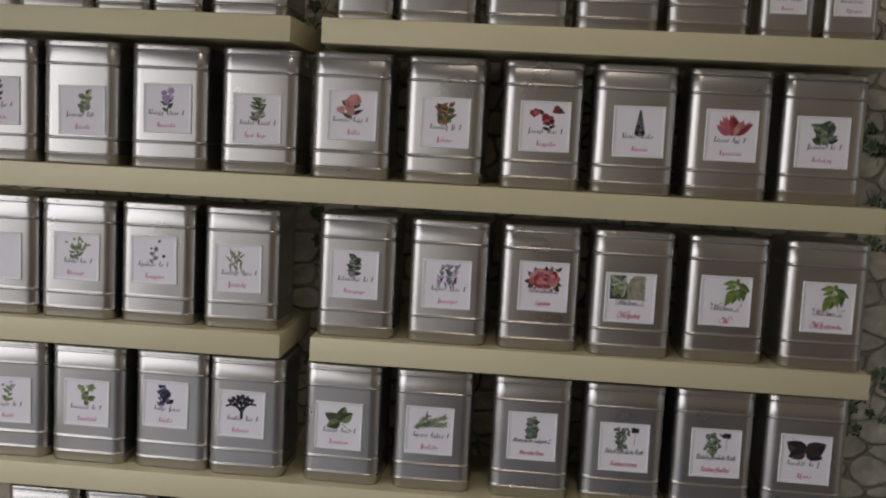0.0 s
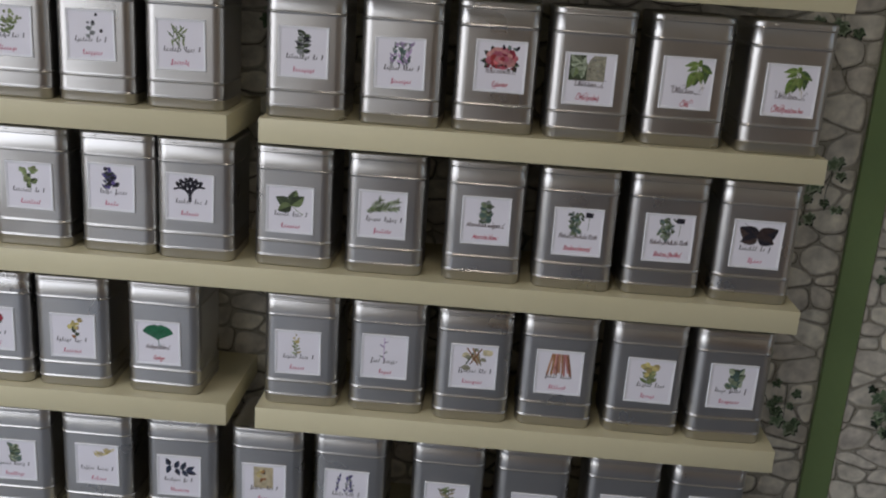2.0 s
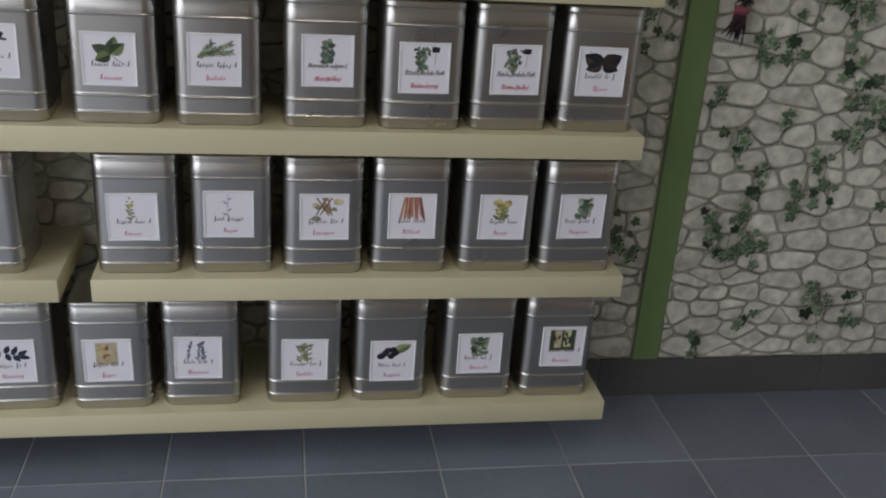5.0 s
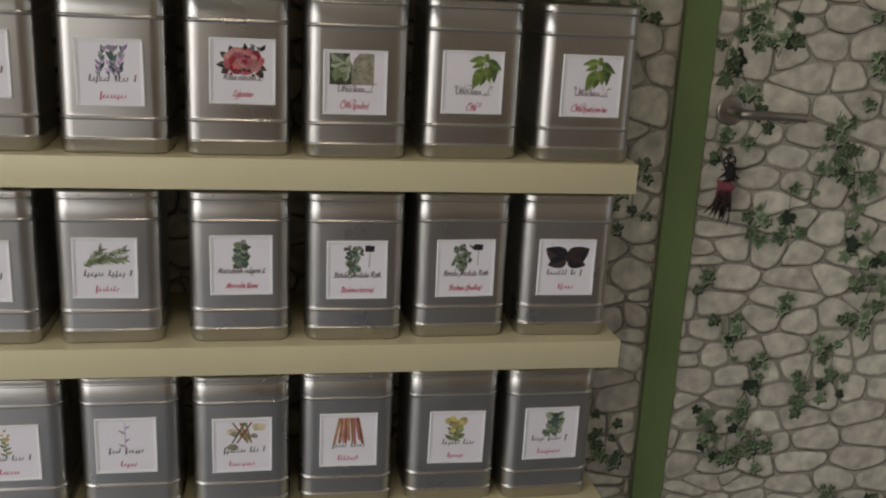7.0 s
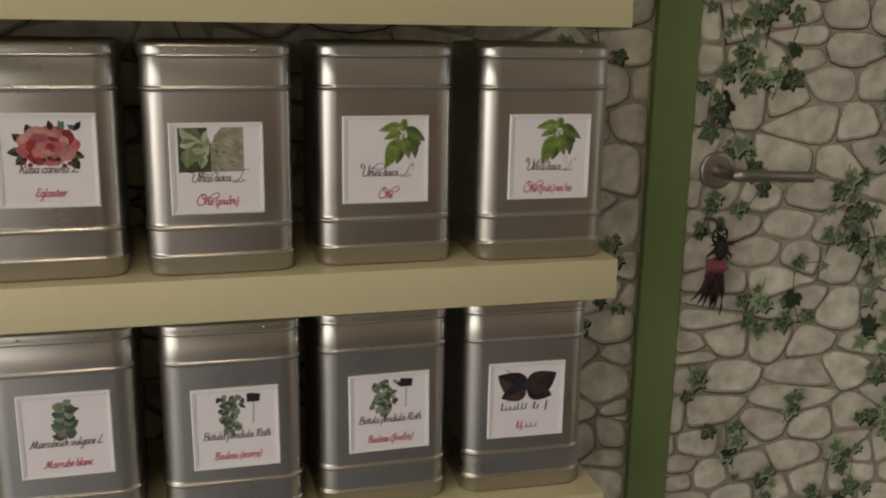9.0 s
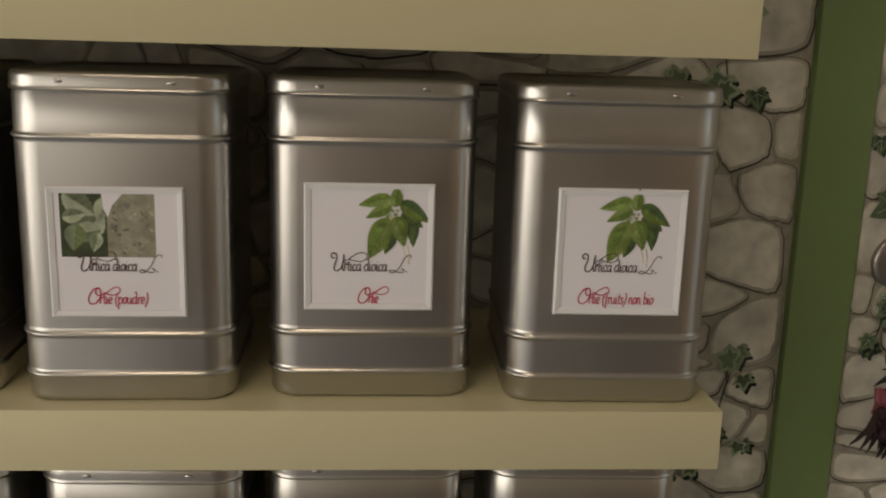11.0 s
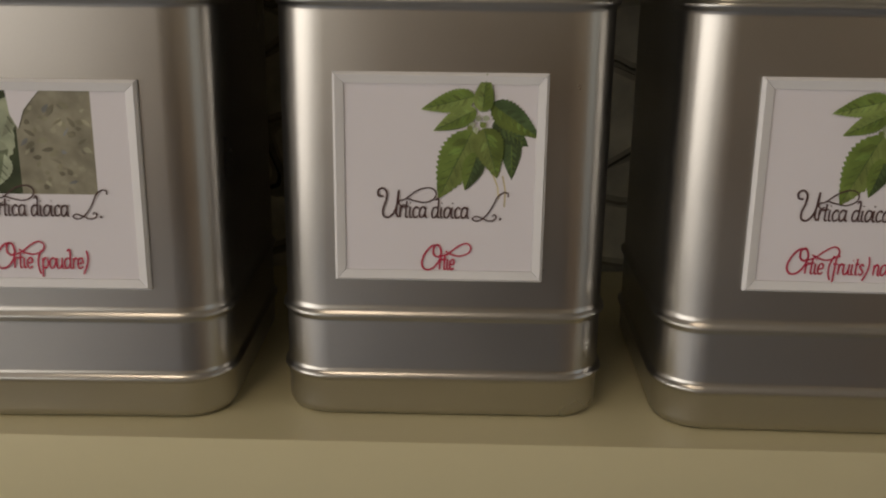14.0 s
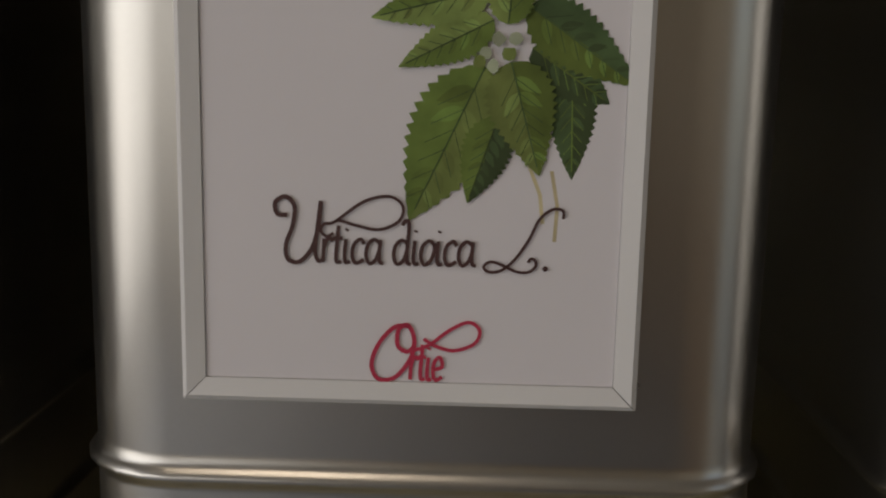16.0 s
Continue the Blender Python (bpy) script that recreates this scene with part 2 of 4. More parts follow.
# ---- flat print, drawn in x (right) and z (up), facing -y ----
class Ink:
    """Flat shapes laid over one another on a card, each a little above the last."""

    def __init__(self, lift=0.0000035):
        self.bm, self.y, self.lift, self.mats = bmesh.new(), 0.0, lift, []

    def slot(self, mat):
        if mat not in self.mats:
            self.mats.append(mat)
        return self.mats.index(mat)

    def fill(self, pts, mat):
        self.y -= self.lift
        f = self.bm.faces.new([self.bm.verts.new((x, self.y, z)) for x, z in pts])
        f.normal_update()
        if f.normal.y > 0:
            f.normal_flip()
        f.material_index = self.slot(mat)

    def stroke(self, pts, w, mat, taper=False):
        self.y -= self.lift
        s = self.slot(mat)
        n, prev = len(pts), None
        for i in range(n):
            a, b = pts[max(i - 1, 0)], pts[min(i + 1, n - 1)]
            dx, dz = b[0] - a[0], b[1] - a[1]
            d = math.hypot(dx, dz) or 1
            ww = w / 2 * ((0.35 + 0.65 * math.sin(math.pi * (i + 0.4) / n)) if taper else 1)
            p, q = (pts[i][0] - dz / d * ww, pts[i][1] + dx / d * ww), (pts[i][0] + dz / d * ww, pts[i][1] - dx / d * ww)
            vs = (self.bm.verts.new((p[0], self.y, p[1])), self.bm.verts.new((q[0], self.y, q[1])))
            if prev:
                f = self.bm.faces.new((prev[0], prev[1], vs[1], vs[0]))
                f.normal_update()
                if f.normal.y > 0:
                    f.normal_flip()
                f.material_index = s
            prev = vs

    def leaf(self, x, z, length, width, angle, mat, teeth=0, fold=None, base=0.75, bite=0.055):
        """A pointed leaf from its stalk at x, z; teeth along the rim; the far half may take another shade."""
        a = radians(angle)
        ca, sa = math.cos(a), math.sin(a)
        n = max(8, teeth * 2)

        def rim(side):
            out = []
            for k in range(n + 1):
                t = k / n
                r = width / 2 * math.sin(math.pi * t ** base) ** 0.9 if 0 < t < 1 else 0
                if teeth and 0 < k < n:
                    r *= 1 + bite if k % 2 else 1 - bite
                out.append((length * t, side * r))
            return out

        up, dn = rim(1), rim(-1)
        place = lambda p: (x + p[0] * ca - p[1] * sa, z + p[0] * sa + p[1] * ca)
        self.fill([place(p) for p in dn + up[-2:0:-1]], mat)
        if fold is not None:
            self.fill([place(p) for p in up + [(length * 0.5, width * 0.03)]], fold)

    def disc(self, x, z, r, mat, squash=1.0, n=12, wobble=0.0, rnd=random):
        self.fill([(x + r * (1 + wobble * rnd.uniform(-1, 1)) * math.cos(2 * math.pi * k / n), z + squash * r * (1 + wobble * rnd.uniform(-1, 1)) * math.sin(2 * math.pi * k / n)) for k in range(n)], mat)

    def done(self, name, parent, m=None, label=""):
        ob = part(name, self.bm, self.mats, parent, label)
        if m is not None:
            ob.matrix_basis = m
        return ob


def bezier(points, per=6):
    """A smooth line through points (Catmull-Rom)."""
    out = []
    p = [points[0]] + list(points) + [points[-1]]
    for i in range(1, len(p) - 2):
        for k in range(per):
            t = k / per
            out.append(tuple(0.5 * (2 * p[i][c] + (p[i + 1][c] - p[i - 1][c]) * t + (2 * p[i - 1][c] - 5 * p[i][c] + 4 * p[i + 1][c] - p[i + 2][c]) * t * t
                                    + (3 * p[i][c] - p[i - 1][c] - 3 * p[i + 1][c] + p[i + 2][c]) * t ** 3) for c in (0, 1)))
    out.append(tuple(points[-1]))
    return out


# ---- the room ----
WALL = 1.807


def structure(name, bm, mat, label, category):
    return tagged(part(name, bm, mat), label, category, kind="structure")


floor = structure("floor", boxes((WEST - 0.2, EAST + 0.2, BACK - 0.2, WALL + 0.2, -0.12, -0.0016)), GROUT, "dark slate floor tiles with pale grout joints", "floor")
wall_north = structure("wall_north", boxes((WEST - 0.2, EAST + 0.2, WALL, WALL + 0.2, 0, TOP)), MORTAR, "wall papered with printed white stones and ivy", "wall")
wall_south = structure("wall_south", boxes((WEST - 0.2, WIN2[0], BACK - 0.2, BACK, 0, TOP), (WIN2[1], EAST + 0.2, BACK - 0.2, BACK, 0, TOP),
                                           (WIN2[0], WIN2[1], BACK - 0.2, BACK, 0, WIN2[2]), (WIN2[0], WIN2[1], BACK - 0.2, BACK, WIN2[3], TOP)), PLASTER, "plain warm plastered wall facing the shelves, with a window", "wall")
wall_east = structure("wall_east", boxes((EAST, EAST + 0.2, BACK, WIN3[0], 0, TOP), (EAST, EAST + 0.2, WIN3[1], WALL, 0, TOP),
                                         (EAST, EAST + 0.2, WIN3[0], WIN3[1], 0, WIN3[2]), (EAST, EAST + 0.2, WIN3[0], WIN3[1], WIN3[3], TOP)), PLASTER, "plain warm plastered side wall with a narrow window", "wall")
wall_west = structure("wall_west", boxes((WEST - 0.2, WEST, BACK, WIN[0], 0, TOP), (WEST - 0.2, WEST, WIN[1], WALL, 0, TOP),
                                         (WEST - 0.2, WEST, WIN[0], WIN[1], 0, WIN[2]), (WEST - 0.2, WEST, WIN[0], WIN[1], WIN[3], TOP)), PLASTER, "plain cream plastered wall with a tall glazed shop window", "wall")
ceiling = structure("ceiling", boxes((WEST - 0.2, EAST + 0.2, BACK - 0.2, WALL + 0.2, TOP, TOP + 0.15)), CEIL, "plain white painted ceiling", "ceiling")

window_1 = tagged(new("window_1"), "white framed window letting in daylight", "window", kind="structure")
FX0, FX1 = WEST - 0.18, WEST - 0.12
part("window_frame", boxes((FX0, FX1, WIN[0], WIN[1], WIN[2], WIN[2] + 0.06), (FX0, FX1, WIN[0], WIN[1], WIN[3] - 0.06, WIN[3]),
                           (FX0, FX1, WIN[0], WIN[0] + 0.06, WIN[2] + 0.06, WIN[3] - 0.06), (FX0, FX1, WIN[1] - 0.06, WIN[1], WIN[2] + 0.06, WIN[3] - 0.06),
                           (FX0, FX1, (WIN[0] + WIN[1]) / 2 - 0.03, (WIN[0] + WIN[1]) / 2 + 0.03, WIN[2] + 0.06, WIN[3] - 0.06)), WHITE, window_1)

window_2 = tagged(new("window_2"), "white framed glazed opening in the wall facing the shelves", "window", kind="structure")
FY0, FY1 = BACK - 0.18, BACK - 0.12
part("window_frame", boxes((WIN2[0], WIN2[1], FY0, FY1, WIN2[2], WIN2[2] + 0.06), (WIN2[0], WIN2[1], FY0, FY1, WIN2[3] - 0.06, WIN2[3]),
                           (WIN2[0], WIN2[0] + 0.06, FY0, FY1, WIN2[2] + 0.06, WIN2[3] - 0.06), (WIN2[1] - 0.06, WIN2[1], FY0, FY1, WIN2[2] + 0.06, WIN2[3] - 0.06)), WHITE, window_2)

window_3 = tagged(new("window_3"), "narrow white framed window in the side wall", "window", kind="structure")
GX0, GX1 = EAST + 0.12, EAST + 0.18
part("window_frame", boxes((GX0, GX1, WIN3[0], WIN3[1], WIN3[2], WIN3[2] + 0.06), (GX0, GX1, WIN3[0], WIN3[1], WIN3[3] - 0.06, WIN3[3]),
                           (GX0, GX1, WIN3[0], WIN3[0] + 0.06, WIN3[2] + 0.06, WIN3[3] - 0.06), (GX0, GX1, WIN3[1] - 0.06, WIN3[1], WIN3[2] + 0.06, WIN3[3] - 0.06)), WHITE, window_3)

# fixture round the added ceiling lamp, out of view
lamp = tagged(new("added_ceiling_light"), "unseen round white ceiling light with a frosted diffuser, added for rib highlights", "lamp")
lamp.location = (LAMP[0], LAMP[1], TOP)
bm = bmesh.new()
tube(bm, [(0, 0, 0), (0, 0, -0.02), (0, 0, -0.03)], [0.24, 0.24, 0.235], 40)
smooth(part("frame", bm, WHITE, lamp))
bm = bmesh.new()
tube(bm, [(0, 0, -0.03), (0, 0, -0.055), (0, 0, -0.07), (0, 0, -0.078)], [0.225, 0.215, 0.17, 0.05], 40)
smooth(part("diffuser", bm, CARD, lamp, "frosted glass diffuser"))

# unseen brown boards on the lower plastered walls, added to darken the tins' reflections
LINED = 0.98
lining = tagged(new("reflected_boards"), "unseen brown boards added on the lower plastered walls for the tins to reflect", "wall lining", kind="structure")
part("panel", boxes((WEST + 0.019, WIN2[0] - 0.01, BACK, BACK + 0.018, 0.001, LINED)), REFLECTED_BROWN, lining)
part("panel", boxes((WIN2[1] + 0.01, EAST - 0.019, BACK, BACK + 0.018, 0.001, LINED)), REFLECTED_BROWN, lining)
part("panel", boxes((WEST, WEST + 0.018, BACK, WIN[0] - 0.01, 0.001, LINED)), REFLECTED_BROWN, lining)
part("panel", boxes((EAST - 0.018, EAST, BACK, WIN3[0] - 0.01, 0.001, LINED)), REFLECTED_BROWN, lining)
part("panel", boxes((EAST - 0.018, EAST, WIN3[1] + 0.01, WALL - 0.02, 0.001, LINED)), REFLECTED_BROWN, lining)

# printed stones of the wallpaper: rounded shapes in uneven courses
rnd = random.Random(11)


def cut(poly, nx, nz, d):
    """Keeps the side of a polygon where nx * x + nz * z <= d."""
    out = []
    for (ax, az), (bx, bz) in zip(poly, poly[1:] + poly[:1]):
        fa, fb = nx * ax + nz * az - d, nx * bx + nz * bz - d
        if fa <= 0:
            out.append((ax, az))
        if fa * fb < 0:
            t = fa / (fa - fb)
            out.append((ax + (bx - ax) * t, az + (bz - az) * t))
    return out


def soften(poly, turns=2):
    for k in range(turns):
        q = 0.25 if k else 0.17
        poly = [p for (ax, az), (bx, bz) in zip(poly, poly[1:] + poly[:1]) for p in ((ax + (bx - ax) * q, az + (bz - az) * q), (bx + (ax - bx) * q, bz + (az - bz) * q))]
    return poly


def stone_prints(x0, x1, z0, z1, y, name, parent):
    """Rounded fieldstones: cells round scattered seeds, wider than high, each with a dark rim below and to one side, pale filler between."""
    ink = Ink(lift=0.0)
    PX, PZ, FLAT = 0.074, 0.047, 1.8
    grid = {}
    for j in range(-2, int((z1 - z0) / PZ) + 3):
        for i in range(-2, int((x1 - x0) / PX) + 3):
            if rnd.random() < 0.17:
                continue
            grid.setdefault((i, j), []).append((x0 + (i + 0.5 * (j % 2) + rnd.uniform(-0.36, 0.36)) * PX, z0 + (j + 0.5 + rnd.uniform(-0.16, 0.16)) * PZ + 0.010 * math.sin(7 * x0 + 0.6 * i + 0.5 * j)))
            if rnd.random() < 0.12:
                grid[(i, j)].append((x0 + (i + 0.5 * (j % 2) + rnd.uniform(-0.45, 0.45)) * PX, z0 + (j + 0.5 + rnd.uniform(-0.45, 0.45)) * PZ))
    for (i, j), seeds in sorted(grid.items()):
        for sx, sz in seeds:
            poly = [(x0, z0), (x1, z0), (x1, z1), (x0, z1)]
            for di in range(-3, 4):
                for dj in range(-3, 4):
                    for ox, oz in grid.get((i + di, j + dj), ()):
                        if (ox, oz) != (sx, sz) and len(poly) > 2:
                            nx, nz = (ox - sx) / FLAT ** 2, oz - sz
                            poly = cut(poly, nx, nz, nx * (ox + sx) / 2 + nz * (oz + sz) / 2)
            if len(poly) < 3:
                continue
            cx, cz = sum(p[0] for p in poly) / len(poly), sum(p[1] for p in poly) / len(poly)
            w, h = max(p[0] for p in poly) - min(p[0] for p in poly), max(p[1] for p in poly) - min(p[1] for p in poly)
            if w < 0.012 or h < 0.012:
                continue

            def shrunk(pts, by, mx=0.0, mz=0.0):
                return [(cx + (px - cx) * (1 - 2 * by / w) + mx, cz + (pz - cz) * (1 - 2 * by / h) + mz) for px, pz in pts]

            wob = [(px + rnd.gauss(0, 0.0005), pz + rnd.gauss(0, 0.0005)) for px, pz in soften(shrunk(poly, 0.0003 + 0.0016 * rnd.random() ** 2), 3)]
            ink.y = -0.0010 - 0.00008 * rnd.random()
            ink.fill(wob, JOINT if rnd.random() < 0.65 else FILLER)
            ink.y -= 0.00010
            ink.fill(shrunk(wob, 0.0010 + 0.0006 * rnd.random(), -0.0005, 0.0009), STONE_EDGE)
            ink.y -= 0.00010
            ink.fill(shrunk(wob, 0.0046, -0.0010, 0.0016), STONE)
    ob = ink.done(name, parent, pose(0, y, 0))
    return tagged(ob, "printed white stones with dark joints on wallpaper", kind="stuff")


IVY_SHAPE = [(-72, 0.30), (-42, 0.66), (-18, 0.80), (4, 0.60), (20, 0.92), (30, 1.0), (48, 0.66), (70, 0.84), (90, 1.20), (110, 0.84), (132, 0.66), (150, 1.0), (160, 0.92), (176, 0.60), (198, 0.80), (222, 0.66), (252, 0.30), (270, 0.08)]


def ivy_prints(clusters, y, name, parent):
    ink = Ink(lift=0.000012)
    ink.y = -0.0014
    for cx, cz, n, spread in clusters:
        # a trailing stalk through the clump, leaves to both sides of it
        lean, reach = rnd.uniform(-0.5, 0.5), 1.6 * spread + 0.010
        stalk = bezier([(cx - lean * reach, cz + reach), (cx + rnd.uniform(-0.006, 0.006), cz), (cx + lean * reach, cz - reach)], 5)
        ink.stroke(stalk, 0.0014, IVY[0])
        for k in range(int(n * 1.25)):
            px, pz = rnd.choice(stalk)
            x, z = px + rnd.gauss(0, spread * 0.85), pz + rnd.gauss(0, spread * 0.7)
            if rnd.random() < 0.5:
                ink.stroke([(px, pz), ((x + px) / 2 + rnd.uniform(-0.004, 0.004), (z + pz) / 2), (x, z)], 0.0010, IVY[0])
            s = rnd.uniform(0.010, 0.021)
            a0 = rnd.gauss(180, 55)
            tone = rnd.choice((0, 1, 1, 1, 2, 2, 2, 2))

            def leaf(scale, ox=0.0, oz=0.0):
                return [(x + ox + s * scale * r * math.cos(radians(a + a0)), z + oz + s * scale * r * math.sin(radians(a + a0))) for a, r in IVY_SHAPE]

            if rnd.random() < 0.7:
                ink.fill(leaf(0.95, 0.0030, -0.0035), IVY[0])
            ink.fill(leaf(1.0), IVY[tone])
            if tone:
                ink.fill(leaf(0.66, rnd.uniform(-0.001, 0.001), rnd.uniform(-0.001, 0.001)), IVY[1] if tone == 2 else IVY[3])
            for da in (90, 30, 150):
                ink.stroke([(x, z), (x + s * 0.8 * math.cos(radians(da + a0)), z + s * 0.8 * math.sin(radians(da + a0)))], 0.0007, IVY[2] if tone == 1 else IVY[1] if tone == 2 else IVY[3])
    ob = ink.done(name, parent, pose(0, y, 0))
    return tagged(ob, "printed ivy leaves trailing over wallpaper stones", kind="stuff")


DOOR_X = 0.913
stone_prints(-1.5, 0.851, 0.1, 2.2, WALL, "wallpaper_stone", wall_north)
ivy_prints([(0.80, 0.89, 5, 0.020), (0.765, 0.87, 4, 0.015), (0.79, 0.42, 6, 0.022), (0.755, 0.41, 4, 0.018), (0.76, 1.26, 7, 0.025), (0.77, 1.40, 4, 0.02), (-0.35, 1.62, 9, 0.04), (-0.33, 1.15, 7, 0.03), (-0.33, 0.86, 7, 0.03), (-0.31, 1.32, 6, 0.03), (0.70, 1.56, 4, 0.02), (0.02, 0.30, 5, 0.02)],
           WALL, "ivy_print", wall_north)

# the papered door, flush in the wall, its lever and key
door_1 = tagged(part("door_1", boxes((DOOR_X, 1.76, WALL - 0.006, WALL - 0.002, 0.1, 2.08)), MORTAR), "closed concealed door papered with stones and ivy", "door", kind="structure")
stone_prints(DOOR_X, 1.76, 0.1, 2.08, WALL - 0.006, "wallpaper_stone", door_1)
CLUSTERS = [(0.98, 1.22, 8, 0.022), (1.05, 1.20, 9, 0.03), (1.02, 1.27, 7, 0.03), (0.97, 1.12, 6, 0.018), (1.00, 1.06, 5, 0.015), (1.02, 1.02, 3, 0.012), (1.17, 1.01, 6, 0.02), (1.15, 0.93, 8, 0.025), (1.21, 0.91, 7, 0.025), (0.94, 0.975, 4, 0.010), (1.03, 0.85, 5, 0.018), (1.10, 0.86, 6, 0.02), (1.25, 0.76, 8, 0.025), (1.28, 0.69, 9, 0.028), (1.22, 1.14, 7, 0.025), (1.27, 1.19, 7, 0.03), (1.11, 0.685, 3, 0.010), (1.01, 0.63, 5, 0.018), (1.06, 0.52, 8, 0.025), (1.18, 0.54, 10, 0.03), (0.99, 0.44, 8, 0.022), (1.03, 0.39, 7, 0.022), (1.09, 0.38, 6, 0.02), (1.22, 0.56, 5, 0.02), (0.935, 0.74, 3, 0.010), (1.34, 0.70, 9, 0.03), (1.21, 0.945, 6, 0.025), (1.28, 0.23, 9, 0.026), (1.35, 0.25, 6, 0.022), (1.42, 0.55, 7, 0.03), (1.46, 0.41, 7, 0.03), (0.99, 0.145, 4, 0.012), (1.11, 0.21, 3, 0.010), (1.50, 0.22, 7, 0.03), (1.36, 0.98, 8, 0.03), (1.50, 0.80, 8, 0.04), (1.55, 1.1, 8, 0.04), (1.30, 1.40, 8, 0.04)]
ivy_prints(CLUSTERS, WALL - 0.006, "ivy_print", door_1)
HX, HZ, HY = 0.955, 1.047, WALL - 0.006
bm = bmesh.new()
tube(bm, [(HX, HY, HZ), (HX, HY - 0.007, HZ), (HX, HY - 0.0085, HZ), (HX, HY - 0.009, HZ)], [0.026, 0.026, 0.0245, 0.02], 32)
handle = part("door_handle", bm, STEEL, door_1, "satin steel lever handle on a round rose")
smooth(handle)
bm = bmesh.new()
tube(bm, [(HX, HY - 0.008, HZ), (HX, HY - 0.040, HZ), (HX + 0.003, HY - 0.050, HZ), (HX + 0.012, HY - 0.055, HZ), (HX + 0.07, HY - 0.055, HZ - 0.002), (HX + 0.116, HY - 0.055, HZ - 0.004), (HX + 0.118, HY - 0.055, HZ - 0.004)],
     [0.0085, 0.0085, 0.0085, 0.0082, 0.0080, 0.0080, 0.006], 16)
smooth(part("lever", bm, STEEL, handle))

keys = tagged(new("key_fob"), "dark feathery key fob with pink ribbon hanging from the keyhole", "key")
keys.location = (0.953, HY, 0.978)
bm = bmesh.new()
tube(bm, [(0, 0.0, 0), (0, -0.024, 0), (0, -0.026, 0)], [0.003, 0.003, 0.002], 8)
bmesh.ops.create_cone(bm, cap_ends=True, segments=16, radius1=0.011, radius2=0.011, depth=0.003, matrix=pose(0, -0.030, -0.002, 0, 90, 0))
smooth(part("key", bm, STEEL, keys))
bm = bmesh.new()
tube(bm, [(0.011 * math.sin(a), -0.030 - 0.002 * math.cos(a), -0.018 + 0.013 * math.cos(a)) for a in [k * math.pi / 9 for k in range(19)]], 0.0016, 8)
smooth(part("loop", bm, BLACK, keys, "dark cord loop"))


def wisp(bm, x, z, length, angle, r0, sag=0.004):
    """One soft strand that leaves the bundle and bends down to its tip."""
    a = radians(angle)
    dx, dz, dy = math.cos(a) * length, math.sin(a) * length, -rnd.uniform(0.0, 0.012)
    tube(bm, [(x, -0.026, z), (x + dx * 0.4, -0.026 + dy, z + dz * 0.45), (x + dx * 0.8, -0.024 + dy, z + dz * 0.8 - sag * 0.5), (x + dx, -0.022 + dy * 0.6, z + dz - sag)], [r0, r0 * 0.9, r0 * 0.6, r0 * 0.15], 6)


bm = bmesh.new()
bmesh.ops.create_uvsphere(bm, u_segments=14, v_segments=10, radius=0.011, matrix=pose(0.004, -0.030, -0.036) @ Matrix.Diagonal((0.9, 0.7, 1.5, 1)))
for k in range(26):
    wisp(bm, 0.004 + rnd.uniform(-0.005, 0.005), -0.032 + rnd.uniform(-0.012, 0.010), rnd.uniform(0.010, 0.024), rnd.choice((200, 250, 290, 330, 20, 100, 160)) + rnd.uniform(-25, 25), rnd.uniform(0.0014, 0.0028))
smooth(part("fob_head", bm, BLACK, keys))
bm = bmesh.new()
for k in range(7):
    tube(bm, [(0.0035 * k - 0.014, -0.025, -0.052 + rnd.uniform(-0.003, 0.003)), (0.0040 * k - 0.014, -0.032 - 0.0006 * k, -0.063), (0.0036 * k - 0.015, -0.026, -0.074 + rnd.uniform(-0.004, 0.002))], [0.0024, 0.0042, 0.0022], 6)
smooth(part("ribbon", bm, PINK, keys, "pink ribbon"))
bm = bmesh.new()
for k in range(34):
    wisp(bm, rnd.uniform(-0.013, 0.006), -0.072 + rnd.uniform(-0.012, 0.004), rnd.uniform(0.018, 0.050), 270 + rnd.gauss(0, 16), rnd.uniform(0.0016, 0.0034), 0.002)
wisp(bm, 0.010, -0.070, 0.064, 272, 0.0030, 0.002)
smooth(part("tassel", bm, TASSEL, keys, "dark brown tassel"))

trim = structure("trim", boxes((0.851, DOOR_X - 0.0005, WALL - 0.013, WALL, 0.1, 2.12), bevel=0.0015), GREEN, "flat green painted strip beside the papered door", "trim")

# dark skirting tiles along the papered wall
baseboard = tagged(new("baseboard"), "dark slate skirting tiles with pale joints", "baseboard", kind="structure")
edges = [-2.5, -2.2, -1.87, -1.54, -1.21, -0.88, -0.55, -0.22, 0.11, 0.44, 0.772, 1.340, 1.66, 2.1]
for a, b in zip(edges, edges[1:]):
    part("skirting_tile", boxes((a + 0.0015, b - 0.0015, WALL - 0.012, WALL - 0.0005, 0.002, 0.099), bevel=0.001), SKIRT, baseboard)
part("joint", boxes((WEST, EAST, WALL - 0.0085, WALL - 0.0065 + 0.004, 0.0, 0.0965)), GROUT, baseboard)

# ---- shelves ----
SHELF_Y, THICK = 1.549, 0.0445
TOPS = dict(A=1.5695, B=1.2855, C=0.9942, D=0.7148, E=0.4320, F=0.1475)


